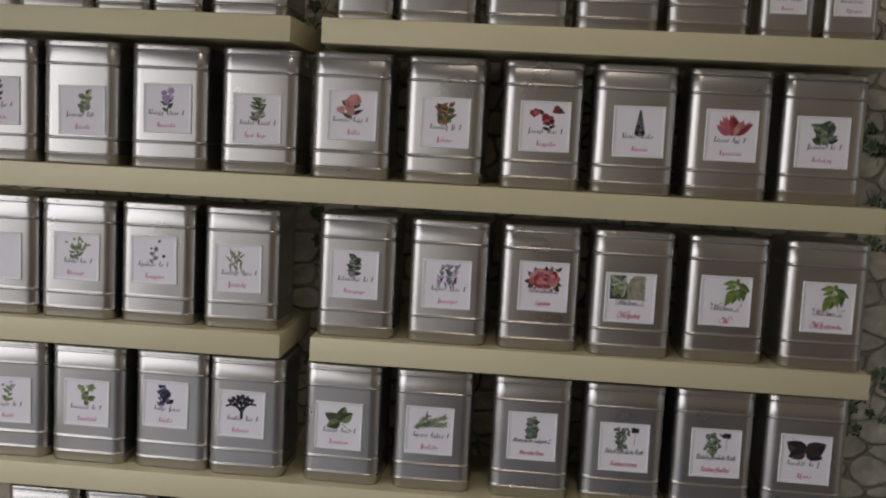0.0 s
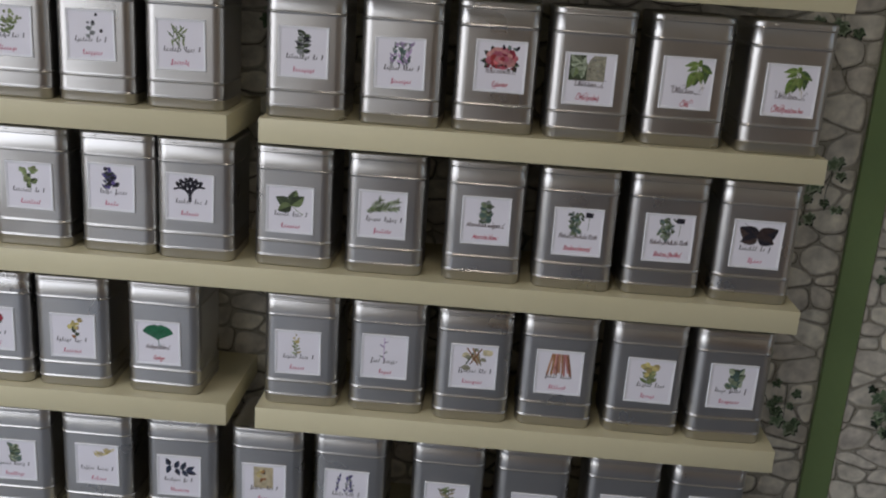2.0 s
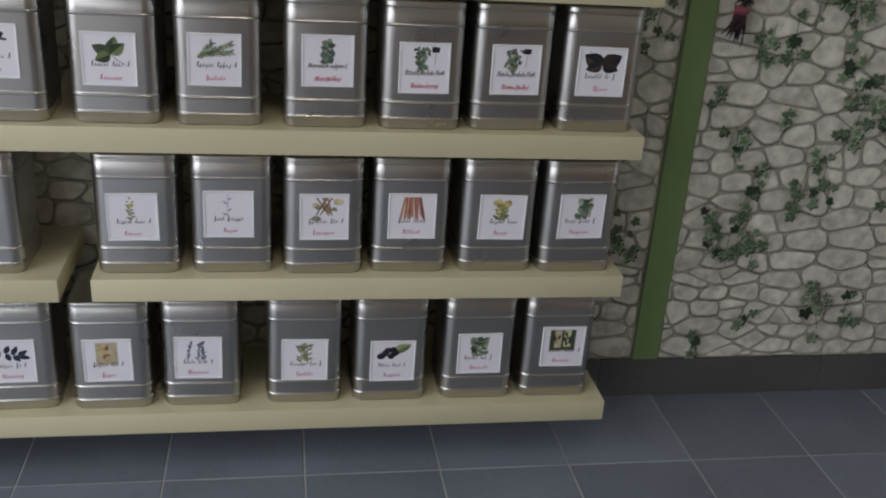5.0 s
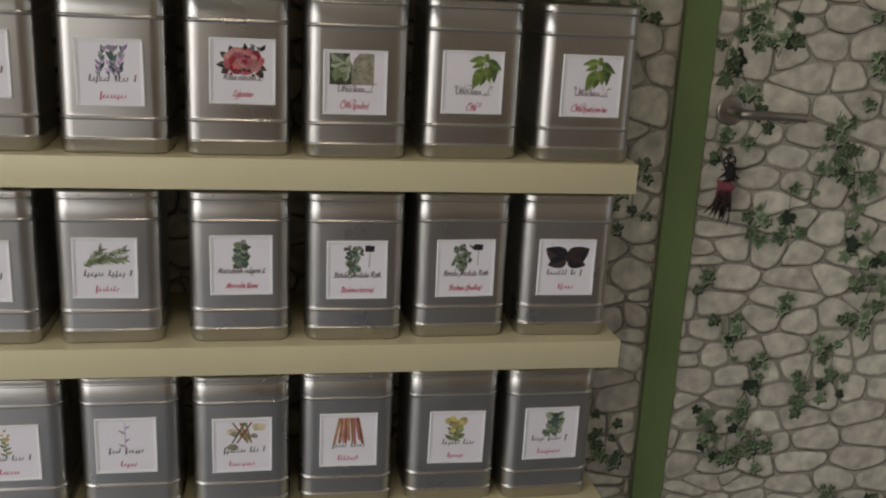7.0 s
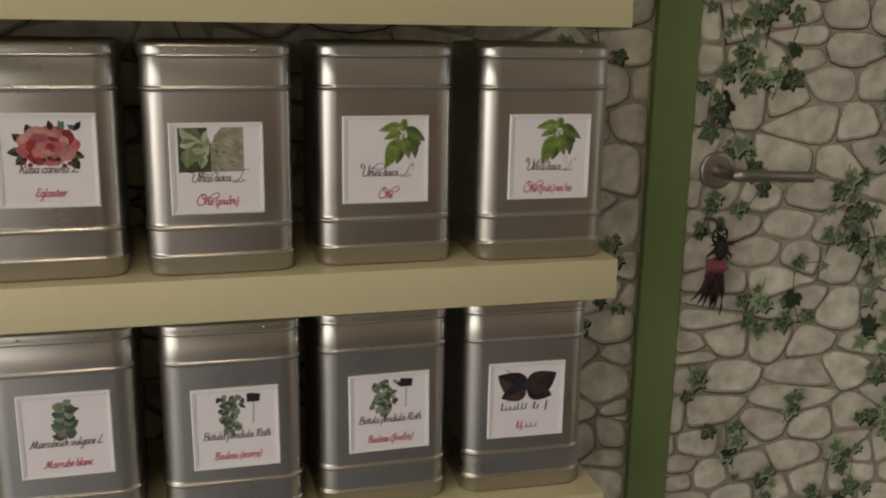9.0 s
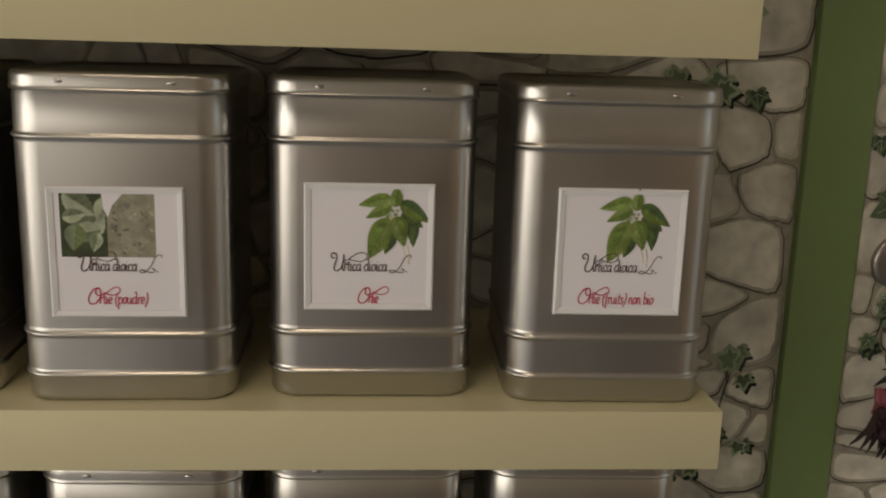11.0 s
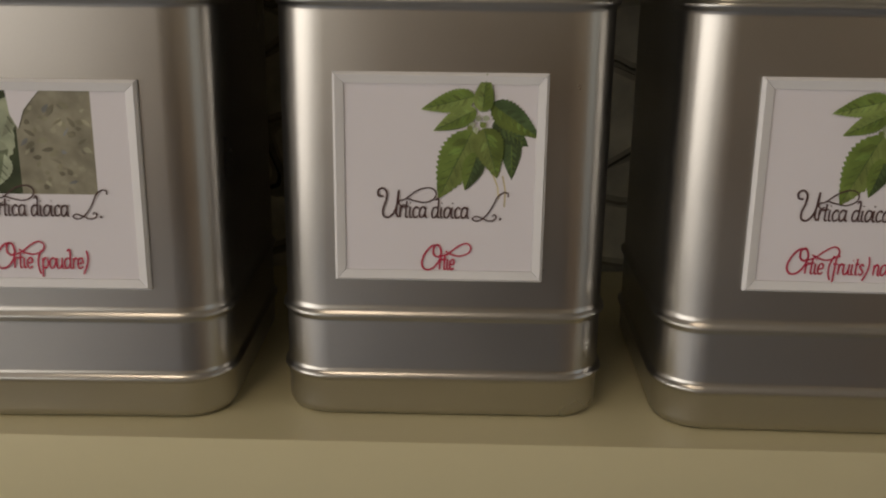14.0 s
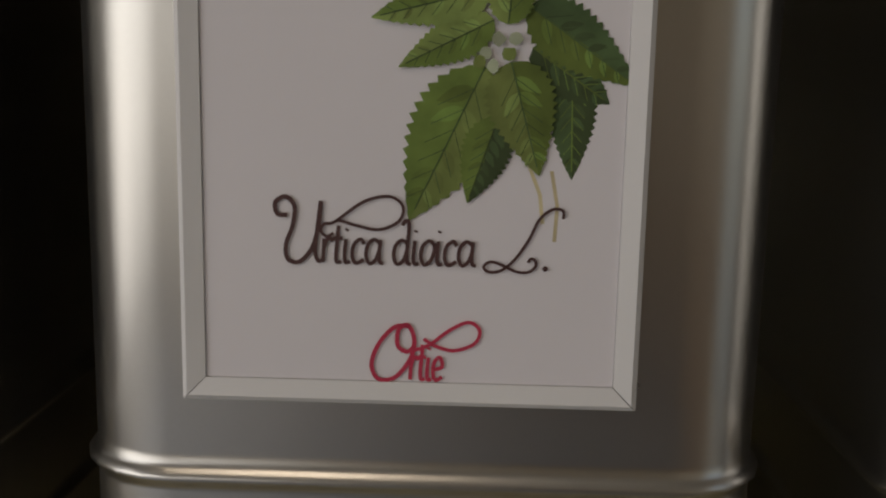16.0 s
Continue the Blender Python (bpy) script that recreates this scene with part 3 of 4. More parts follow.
def shelf_board(x0, x1, top, label):
    """A hollow floating shelf: board, front lipping and end caps, the lippings a hair proud."""
    ob = tagged(new("wall_shelf"), label, "shelf", group="cream wall shelves")
    ob.location = ((x0 + x1) / 2, WALL - 0.002, top - THICK)
    h, d = (x1 - x0) / 2, WALL - 0.002 - SHELF_Y
    smooth(part("board", boxes((-h + 0.0012, h - 0.0012, -d + 0.0014, 0, 0.0002, THICK - 0.0002)), SHELF, ob), 30)
    smooth(part("front_lipping", boxes((-h, h, -d, -d + 0.0015, 0, THICK), bevel=0.0006), SHELF, ob), 30)
    for s in (-1, 1):
        smooth(part("end_cap", boxes((s * h - 0.0007 * s - 0.0007, s * h - 0.0007 * s + 0.0007, -d + 0.0016, 0, 0, THICK), bevel=0.0004), SHELF, ob), 30)
    return ob


for r in "ACE":
    shelf_board(-0.297, 0.699, TOPS[r], "thick cream floating shelf carrying a row of tins")
    shelf_board(-1.355, -0.354, TOPS[r], "thick cream floating shelf, ending at a narrow gap")
for r in "BDF":
    shelf_board(-1.355, 0.699, TOPS[r], "long thick cream floating shelf carrying tins" if r != "F" else "lowest long cream shelf, just above the floor")

# ---- tins ----
def tin_meshes(w, h, r):
    """Body and lid of a square tin with rounded corners and beaded ribs, its front at y = 0."""
    def bead(z, s=0.0026, o=0.0019):
        return [(z - s, 0), (z - s * 0.6, o * 0.45), (z - s * 0.25, o * 0.93), (z, o), (z + s * 0.25, o * 0.93), (z + s * 0.6, o * 0.45), (z + s, 0)]
    up = h - 0.0430
    rings = [(0.0, -0.004), (0.0008, -0.0018), (0.003, -0.0003), (0.005, 0.0)]
    if w > 0.12:
        rings += bead(0.0198) + [(0.024, 0), (0.0455, 0)] + bead(0.0490) + [(0.054, 0), (0.09, 0), (0.14, 0), (up - 0.004, 0)] + bead(up) + [(up + 0.003, 0), (h - 0.0155, 0)]
    else:
        rings += bead(0.014) + [(0.017, 0), (0.05, 0), (0.1, 0), (h - 0.0155, 0)]
    rings += [(h - 0.0145, -0.0007), (h - 0.011, -0.0008)]
    body = smooth(part("body", lathe_rings(bmesh.new(), rings, w, w, r, cap_high=True), TIN), 50)
    lid_rings = [(h - 0.0130, -0.0006), (h - 0.0132, 0.0010), (h - 0.0120, 0.0017), (h - 0.0108, 0.0010), (h - 0.0095, 0.0009), (h - 0.004, 0.0009), (h - 0.0018, 0.0001), (h - 0.0004, -0.0018), (h, -0.004), (h - 0.0004, -0.006), (h - 0.0016, -0.008), (h - 0.0016, -0.02)]
    bm = lathe_rings(bmesh.new(), lid_rings, w, w, r)
    for sx in (-0.25, 0.25):
        bmesh.ops.create_uvsphere(bm, u_segments=8, v_segments=6, radius=1, matrix=pose(sx * w, -w / 2 - 0.0007, h - 0.0068) @ Matrix.Diagonal((0.0036, 0.0009, 0.0014, 1)))
    lid = smooth(part("lid", bm, TIN), 50)
    out = body.data, lid.data
    bpy.data.objects.remove(body), bpy.data.objects.remove(lid)
    return out


def label_meshes(s):
    """The card, facing -y, centred, its back at y = 0, and one mitred side of the white frame round it."""
    b, t, g = 0.0047, 0.0030, 0.00012
    bm = bmesh.new()
    prof = [(s / 2, 0.0), (s / 2, -t * 0.55), (s / 2 - b * 0.25, -t), (s / 2 - b, -t * 0.72), (s / 2 - b, 0.0)]
    lo = [bm.verts.new((-(o - g), y, -o)) for o, y in prof]
    hi = [bm.verts.new((o - g, y, -o)) for o, y in prof]
    for i in range(len(prof) - 1):
        bm.faces.new((lo[i], lo[i + 1], hi[i + 1], hi[i]))
    bm.faces.new(lo), bm.faces.new(hi[::-1])
    bmesh.ops.recalc_face_normals(bm, faces=bm.faces)
    side = part("frame_side", bm, FRAME)
    card = part("label", boxes((-s / 2 + b + 0.0001, s / 2 - b - 0.0001, -0.0016, 0.0, -s / 2 + b + 0.0001, s / 2 - b - 0.0001)), CARD)
    out = card.data, side.data
    bpy.data.objects.remove(card), bpy.data.objects.remove(side)
    return out


BIG = (0.1445, 0.2275, 0.0215)
BIG_MESH, SMALL_MESH, MID_MESH = tin_meshes(*BIG), tin_meshes(0.092, 0.16, 0.014), tin_meshes(0.104, 0.18, 0.016)
LABEL_MESH, SMALL_LABEL = label_meshes(0.090), label_meshes(0.062)
CARD_Y = -0.00163


def sprig(ink, r, mats, x=0.0, z0=-0.008, z1=0.032, n=7, leaf=0.012, width=0.006, lean=0.0, bloom=None, stem="leaf_dark", spread=55):
    """A stalk with leaves on both sides and, where asked, flowers at its head."""
    pts = bezier([(x, z0), (x + lean * 0.4, (z0 + z1) / 2), (x + lean, z1)])
    ink.stroke(pts, 0.0011, PRINTS[stem])
    for k in range(n):
        p = pts[int((0.2 + 0.78 * k / n) * (len(pts) - 1))]
        side = 1 if k % 2 else -1
        ink.leaf(p[0], p[1], leaf * r.uniform(0.7, 1.2), width * r.uniform(0.8, 1.2), 90 - side * r.uniform(spread - 20, spread + 20), PRINTS[r.choice(mats)], fold=PRINTS[r.choice(mats)] if leaf > 0.011 else None)
    if bloom:
        for k in range(bloom[1]):
            ink.disc(x + lean + r.gauss(0, bloom[2]), z1 + r.gauss(0, bloom[2]), bloom[3] * r.uniform(0.7, 1.2), PRINTS[bloom[0]], wobble=0.2, rnd=r)


def rose_head(ink, r, x, z, s, mats=("red", "rose", "coral")):
    for k in range(14):
        a = r.uniform(0, 6.3)
        d = s * 0.55 * r.random()
        ink.disc(x + d * math.cos(a), z + d * math.sin(a) * 0.85, s * r.uniform(0.25, 0.5), PRINTS[mats[k % len(mats)]], wobble=0.25, rnd=r)


def art_nettle(ink, r, ox=0.0, oz=0.0):
    U = 0.000199

    def P(px, py):
        return (px - 850) * U + ox, (295 - py) * U * 1.02 + oz

    for a, b in (((962, 280), (977, 335)), ((984, 285), (989, 352))):
        ink.stroke([P(*a), P((a[0] + b[0]) / 2 + 4, (a[1] + b[1]) / 2), P(*b)], 0.0007, PRINTS["sand"])
    for base, tip, w, mat, fold, belly in (((1000, 196), (1003, 293), 46, "nettle_dark", "nettle_dark", 0.62), ((962, 172), (1036, 222), 54, "nettle_dark", "nettle_dark", 0.66), ((958, 135), (1062, 206), 58, "nettle", "nettle_dark", 0.62),
                                           ((918, 190), (848, 335), 86, "nettle", "nettle_light", 0.70), ((932, 235), (904, 317), 48, "nettle", "nettle_dark", 0.70), ((942, 185), (972, 290), 66, "nettle_light", "nettle", 0.60),
                                           ((925, 148), (836, 192), 44, "nettle_light", "nettle", 0.62), ((922, 120), (810, 148), 48, "nettle", "nettle_light", 0.62), ((938, 152), (946, 74), 44, "nettle", "nettle_light", 0.62)):
        x, z = P(*base)
        tx, tz = P(*tip)
        L = math.hypot(tx - x, tz - z)
        ang = math.degrees(math.atan2(tz - z, tx - x))
        ink.leaf(x, z, L, w * U * 0.98, ang, PRINTS[mat], teeth=15, fold=PRINTS[fold], base=belly, bite=0.085)
        vein = PRINTS["nettle_dark"] if mat != "nettle_dark" else PRINTS["nettle"]
        for k in (0.14, 0.27, 0.40, 0.53, 0.66, 0.79):
            for s in (-1, 1):
                q = (x + (tx - x) * k, z + (tz - z) * k)
                a2 = radians(ang + s * 40)
                ll = w * U * 0.42 * (1.15 - k * 0.75)
                # the swelling between two side veins, a shade of its own
                ink.leaf(q[0], q[1], ll, ll * 0.40, ang + s * 46, PRINTS[fold if s > 0 else mat])
                ink.stroke([q, (q[0] + ll * math.cos(a2), q[1] + ll * math.sin(a2))], 0.00014, vein)
        ink.stroke([(x, z), (x + (tx - x) * 0.92, z + (tz - z) * 0.92)], 0.00024, vein)
    for px, py in ((930, 165), (918, 178), (940, 178), (925, 190), (946, 165), (912, 186)):
        ink.disc(*P(px, py), 0.0013, PRINTS["sage"] if px % 4 else PRINTS["nettle_light"], n=8, wobble=0.2, rnd=r)


def art_photo_powder(ink, r):
    """Two small photographs side by side: grey-green leaves, and ground leaf powder."""
    x0, x1, xm, z0, z1 = -0.0365, 0.0255, -0.006, -0.0030, 0.0425 - 0.002
    q = lambda a, b, c, d: [(a, c), (b, c), (b, d), (a, d)]
    ink.fill(q(x0, xm, z0, z1), PRINTS["leaf_dark"])
    ink.fill(q(xm, x1, z0, z1), PRINTS["powder"])
    for k in range(60):
        x, z = r.uniform(xm + 0.003, x1 - 0.003), r.uniform(z0 + 0.003, z1 - 0.003)
        ink.leaf(x, z, r.uniform(0.002, 0.0055), r.uniform(0.0012, 0.0026), r.uniform(0, 360), PRINTS[r.choice(("powder", "bark", "powder", "bark", "grey"))])
    for x, z, L, w, a, m, f in ((-0.008, 0.026, 0.026, 0.020, 215, "grey_leaf", "sage"), (-0.034, 0.0405, 0.026, 0.016, -35, "sage", "grey_leaf"), (-0.010, 0.016, 0.024, 0.014, 190, "sage", "grey_leaf"),
                                (-0.006, 0.038, 0.018, 0.011, 250, "sage", "sage"), (-0.026, 0.020, 0.019, 0.014, 262, "grey_leaf", "leaf"), (-0.035, 0.024, 0.016, 0.010, 10, "sage", "grey_leaf"),
                                (-0.012, 0.014, 0.014, 0.009, 255, "grey_leaf", "sage")):
        ink.leaf(x, z, L, w, a, PRINTS[m], teeth=9, fold=PRINTS[f])
        for t in (0.3, 0.5, 0.7):
            b = radians(a)
            ink.stroke([(x + L * t * math.cos(b), z + L * t * math.sin(b)), (x + L * (t + 0.14) * math.cos(b) - w * 0.3 * math.sin(b), z + L * (t + 0.14) * math.sin(b) + w * 0.3 * math.cos(b))], 0.0003, PRINTS["leaf_dark"])
    ink.fill([(xm - 0.003, z1), (xm + 0.011, z1), (xm + 0.004, z1 - 0.008), (xm + 0.001, z1 - 0.016), (xm - 0.002, z1 - 0.010)], CARD)
    for v in ink.bm.verts:
        v.co.x, v.co.z = max(x0, min(v.co.x, x1)), max(z0, min(v.co.z, z1))


def art_roses(ink, r):
    for x, z in ((-0.020, 0.024), (0.004, 0.012), (0.022, 0.030), (-0.004, 0.020)):
        ink.leaf(x, z, 0.014, 0.008, r.uniform(0, 360), PRINTS["leaf_dark"])
    rose_head(ink, r, -0.018, 0.024, 0.014, ("red", "rose", "red"))
    rose_head(ink, r, 0.004, 0.012, 0.015, ("red", "rose", "red"))
    rose_head(ink, r, 0.022, 0.030, 0.011, ("red", "umber", "red"))
    sprig(ink, r, ["leaf_dark", "black"], x=0.008, z0=-0.012, z1=0.010, n=4)


def art_big_rose(ink, r):
    for x, z, L, a in ((-0.018, 0.020, 0.014, 140), (-0.020, 0.012, 0.014, 185), (-0.018, 0.008, 0.013, 225), (-0.012, 0.026, 0.013, 110), (0.018, 0.010, 0.014, -20), (0.020, 0.004, 0.012, -60)):
        ink.leaf(x, z, L, 0.009, a, PRINTS["leaf_dark"], fold=PRINTS["black"])
    for ring, (n, d, s) in enumerate(((9, 0.0150, 0.0100), (7, 0.0095, 0.0085), (5, 0.0050, 0.0065), (3, 0.0018, 0.0042))):
        for k in range(n):
            a = 2 * math.pi * k / n + 0.5 * ring
            ink.disc(0.001 + d * 1.15 * math.cos(a), 0.017 + d * 0.80 * math.sin(a), s, PRINTS[("rose", "coral", "red", "coral", "rose")[(k * 2 + ring) % 5]], squash=0.82, wobble=0.12, rnd=r)
    for x, a in ((0.004, 100), (0.010, 60), (0.014, 110), (0.026, 150), (0.024, 60)):
        ink.leaf(x, 0.032, 0.010, 0.0052, a, PRINTS[r.choice(("black", "leaf_dark", "blue_green"))])
    for k in range(11):
        ink.disc(-0.020 + 0.0042 * k + r.uniform(-0.001, 0.001), 0.000 + r.uniform(-0.003, 0.005), 0.0023, PRINTS[r.choice(("red", "umber", "umber"))], n=9)


def art_tulip(ink, r):
    for k in range(26):
        a = r.uniform(-1, 1)
        ink.leaf(0.002 + a * 0.006, 0.002, r.uniform(0.020, 0.032) * (1 - 0.2 * abs(a)), 0.007, 90 - a * 52, PRINTS[r.choice(("red", "red", "rose", "coral"))])


def art_spike(ink, r):
    for k in range(16):
        z = -0.004 + 0.036 * k / 16
        for s in (-1, 1):
            ink.leaf(0.001, z, 0.0085 * (1 - k / 18), 0.004, 90 - s * 60, PRINTS[r.choice(("leaf_dark", "violet", "blue_green", "black"))])


def art_ginkgo(ink, r):
    n = 18
    fan = [(0.0, -0.004)] + [(0.026 * math.cos(radians(5 + 170 * k / n)) * (1 + 0.04 * math.sin(9 * k)), 0.008 + 0.018 * math.sin(radians(5 + 170 * k / n)) * (0.86 if abs(k - n / 2) < 1 else 1)) for k in range(n + 1)]
    ink.fill(fan, PRINTS["jade"])
    for k in range(1, n, 2):
        ink.stroke([(0, 0.0), fan[1 + k]], 0.0004, PRINTS["blue_green"])
    ink.stroke(bezier([(0, -0.003), (0.002, -0.012), (0.005, -0.018)]), 0.0012, PRINTS["jade"])


def art_seaweed(ink, r):
    def branch(x, z, a, L, d):
        x1, z1 = x + L * math.cos(a), z + L * math.sin(a)
        ink.stroke([(x, z), ((x + x1) / 2, (z + z1) / 2), (x1, z1)], 0.0044 - 0.0004 * d, PRINTS["black"])
        ink.disc(x1, z1, 0.0019, PRINTS["black"], n=8, wobble=0.2, rnd=r)
        if d < 3:
            for s in (-1, 0, 1) if d in (0, 1) else (-1, 1):
                branch(x1, z1, a + s * r.uniform(0.45, 0.68) + r.uniform(-0.1, 0.1), L * 0.86, d + 1)
    branch(0.0, -0.008, math.pi / 2, 0.0115, 0)


def art_cinnamon(ink, r):
    for k in range(9):
        u = (k - 4) / 4
        top, low = u * 0.013 + r.uniform(-0.001, 0.001), u * 0.020 + r.uniform(-0.002, 0.002)
        pts = [(top, 0.036), ((top + low) / 2, 0.014), (low, -0.004 - r.uniform(0, 0.007))]
        ink.stroke(pts, 0.0042, PRINTS[r.choice(("rust", "coral", "rust", "brown"))])
        ink.stroke([(x + 0.001, z - 0.002) for x, z in pts], 0.0007, PRINTS["brown"])


def art_birch(ink, r):
    """A hanging spray of small toothed leaves with a dark catkin beside it."""
    for k in range(70):
        z = 0.035 - 0.036 * (k / 70)
        x = -0.005 + r.gauss(0, 0.0075 - 0.0045 * k / 70)
        ink.leaf(x, z, r.uniform(0.005, 0.0085), r.uniform(0.0035, 0.0055), r.uniform(200, 340), PRINTS[r.choice(("grey_leaf", "leaf_dark", "grey", "grey_leaf", "blue_green"))])
    ink.fill([(0.010, 0.026), (0.021, 0.026), (0.022, 0.034), (0.010, 0.035)], PRINTS["black"])
    ink.stroke([(0.016, 0.026), (0.015, 0.004)], 0.0008, PRINTS["sage"])


def art_berries(ink, r):
    ink.leaf(0.002, 0.010, 0.034, 0.019, 25, PRINTS["leaf"], fold=PRINTS["leaf_light"])
    for x, z in ((-0.016, 0.004), (-0.004, 0.000), (-0.010, 0.012), (0.004, 0.006), (-0.022, -0.001), (0.000, 0.013)):
        ink.disc(x, z, 0.0068, PRINTS["black"], wobble=0.1, rnd=r)
        ink.disc(x - 0.002, z + 0.002, 0.0016, PRINTS["violet"], n=8)


def art_grapes(ink, r):
    for k in range(30):
        ink.disc(r.gauss(0.001, 0.0075), r.gauss(0.017, 0.009), 0.0048, PRINTS[r.choice(("black", "violet", "black"))], n=9, wobble=0.1, rnd=r)
    sprig(ink, r, ["leaf_dark", "violet"], x=-0.010, z0=-0.014, z1=0.034, n=6, leaf=0.014)


def art_butterfly(ink, r):
    for s in (-1, 1):
        ink.leaf(0.0, 0.010, 0.028, 0.022, 90 - s * 58, PRINTS["black"], fold=PRINTS["umber"])
        ink.leaf(0.0, 0.012, 0.022, 0.016, 90 - s * 110, PRINTS["black"], fold=PRINTS["umber"])
    for k in range(12):
        ink.stroke([(0, 0.012), (r.uniform(-0.024, 0.024), r.uniform(0.0, 0.032))], 0.0005, PRINTS["umber"])


def art_big_leaves(ink, r):
    for a, L in ((155, 0.026), (75, 0.026), (35, 0.024), (205, 0.022)):
        ink.leaf(0.002, 0.008, L, 0.017, a + r.uniform(-8, 8), PRINTS[r.choice(("leaf_dark", "leaf"))], fold=PRINTS["leaf_dark"])
    ink.stroke(bezier([(0.002, 0.008), (0.010, 0.000), (0.020, -0.006)]), 0.0009, PRINTS["leaf"])


def art_wide_leaves(ink, r):
    ink.stroke(bezier([(-0.030, 0.024), (0.0, 0.012), (0.030, 0.006)]), 0.0009, PRINTS["leaf_dark"])
    for x, z, a in ((-0.024, 0.020, 120), (-0.024, 0.020, 250), (-0.010, 0.014, 75), (-0.008, 0.013, 290), (0.006, 0.010, 65), (0.008, 0.009, -50), (0.018, 0.008, 40), (0.020, 0.007, -20)):
        ink.leaf(x * 0.8, z, r.uniform(0.019, 0.024), 0.0115, a + r.uniform(-8, 8), PRINTS[r.choice(("black", "blue_black", "blue_black"))], fold=PRINTS["blue_black"])


def art_hops(ink, r):
    sprig(ink, r, ["leaf", "leaf_dark"], x=0.002, z0=-0.010, z1=0.020, n=3, leaf=0.012, width=0.009)
    for cx, cz in ((-0.008, 0.022), (0.006, 0.026), (-0.003, 0.010)):
        for k in range(12):
            ink.leaf(cx + r.uniform(-0.004, 0.004), cz + r.uniform(-0.005, 0.005), 0.006, 0.006, 270 + r.uniform(-50, 50), PRINTS[r.choice(("leaf_light", "leaf_light", "leaf"))])


def art_needles(ink, r):
    for (ax, az), (bx, bz), n in (((-0.034, -0.004), (0.033, 0.026), 30), ((-0.020, 0.002), (0.034, 0.008), 22), ((-0.026, 0.000), (-0.004, 0.028), 12)):
        ink.stroke([(ax, az), ((ax + bx) / 2, (az + bz) / 2), (bx, bz)], 0.0014, PRINTS["leaf_dark"])
        a = math.degrees(math.atan2(bz - az, bx - ax))
        for k in range(n):
            t = k / n
            for s in (-1, 1):
                ink.leaf(ax + (bx - ax) * t, az + (bz - az) * t, r.uniform(0.009, 0.014), 0.0022, a + s * r.uniform(20, 48), PRINTS[r.choice(("leaf", "leaf_dark", "grey_leaf", "sage"))])


def art_ginger(ink, r):
    for k in range(10):
        ink.disc(r.gauss(0, 0.010), r.gauss(0.012, 0.007), r.uniform(0.004, 0.008), PRINTS[r.choice(("sand", "bark", "yellow"))], squash=0.7, wobble=0.25, rnd=r)
    for k in range(5):
        ink.stroke([(r.uniform(-0.012, 0.012), 0.024), (r.uniform(-0.016, 0.016), -0.004)], 0.002, PRINTS[r.choice(("brown", "bark", "leaf_dark"))])


def art_pictures(ink, r):
    q = lambda a, b, c, d: [(a, c), (b, c), (b, d), (a, d)]
    ink.fill(q(-0.024, 0.020, -0.004, 0.038), PRINTS["leaf_dark"])
    ink.fill(q(-0.016, -0.004, 0.002, 0.037), PRINTS["sand"])
    ink.fill(q(0.000, 0.012, 0.004, 0.037), PRINTS["sand"])
    for k in range(12):
        ink.leaf(r.uniform(-0.018, 0.012), r.uniform(0.004, 0.026), 0.011, 0.005, r.uniform(60, 120), PRINTS[r.choice(("leaf", "leaf_dark", "black"))])


def art_photo_sand(ink, r):
    q = lambda a, b, c, d: [(a, c), (b, c), (b, d), (a, d)]
    ink.fill(q(-0.018, 0.016, -0.008, 0.036), PRINTS["sand"])
    for k in range(7):
        ink.leaf(r.uniform(-0.006, 0.006), r.uniform(0.012, 0.030), 0.011, 0.005, r.uniform(0, 360), PRINTS[r.choice(("black", "yellow", "brown"))])


def plant(mats, **kw):
    def draw(ink, r):
        count = kw.get("count", 1)
        opts = {k: v for k, v in kw.items() if k != "count"}
        for k in range(count):
            o = dict(opts)
            o.setdefault("lean", r.uniform(-0.008, 0.008))
            sprig(ink, r, mats, x=(k - (count - 1) / 2) * 0.009 + r.uniform(-0.004, 0.004), **o)
    return draw


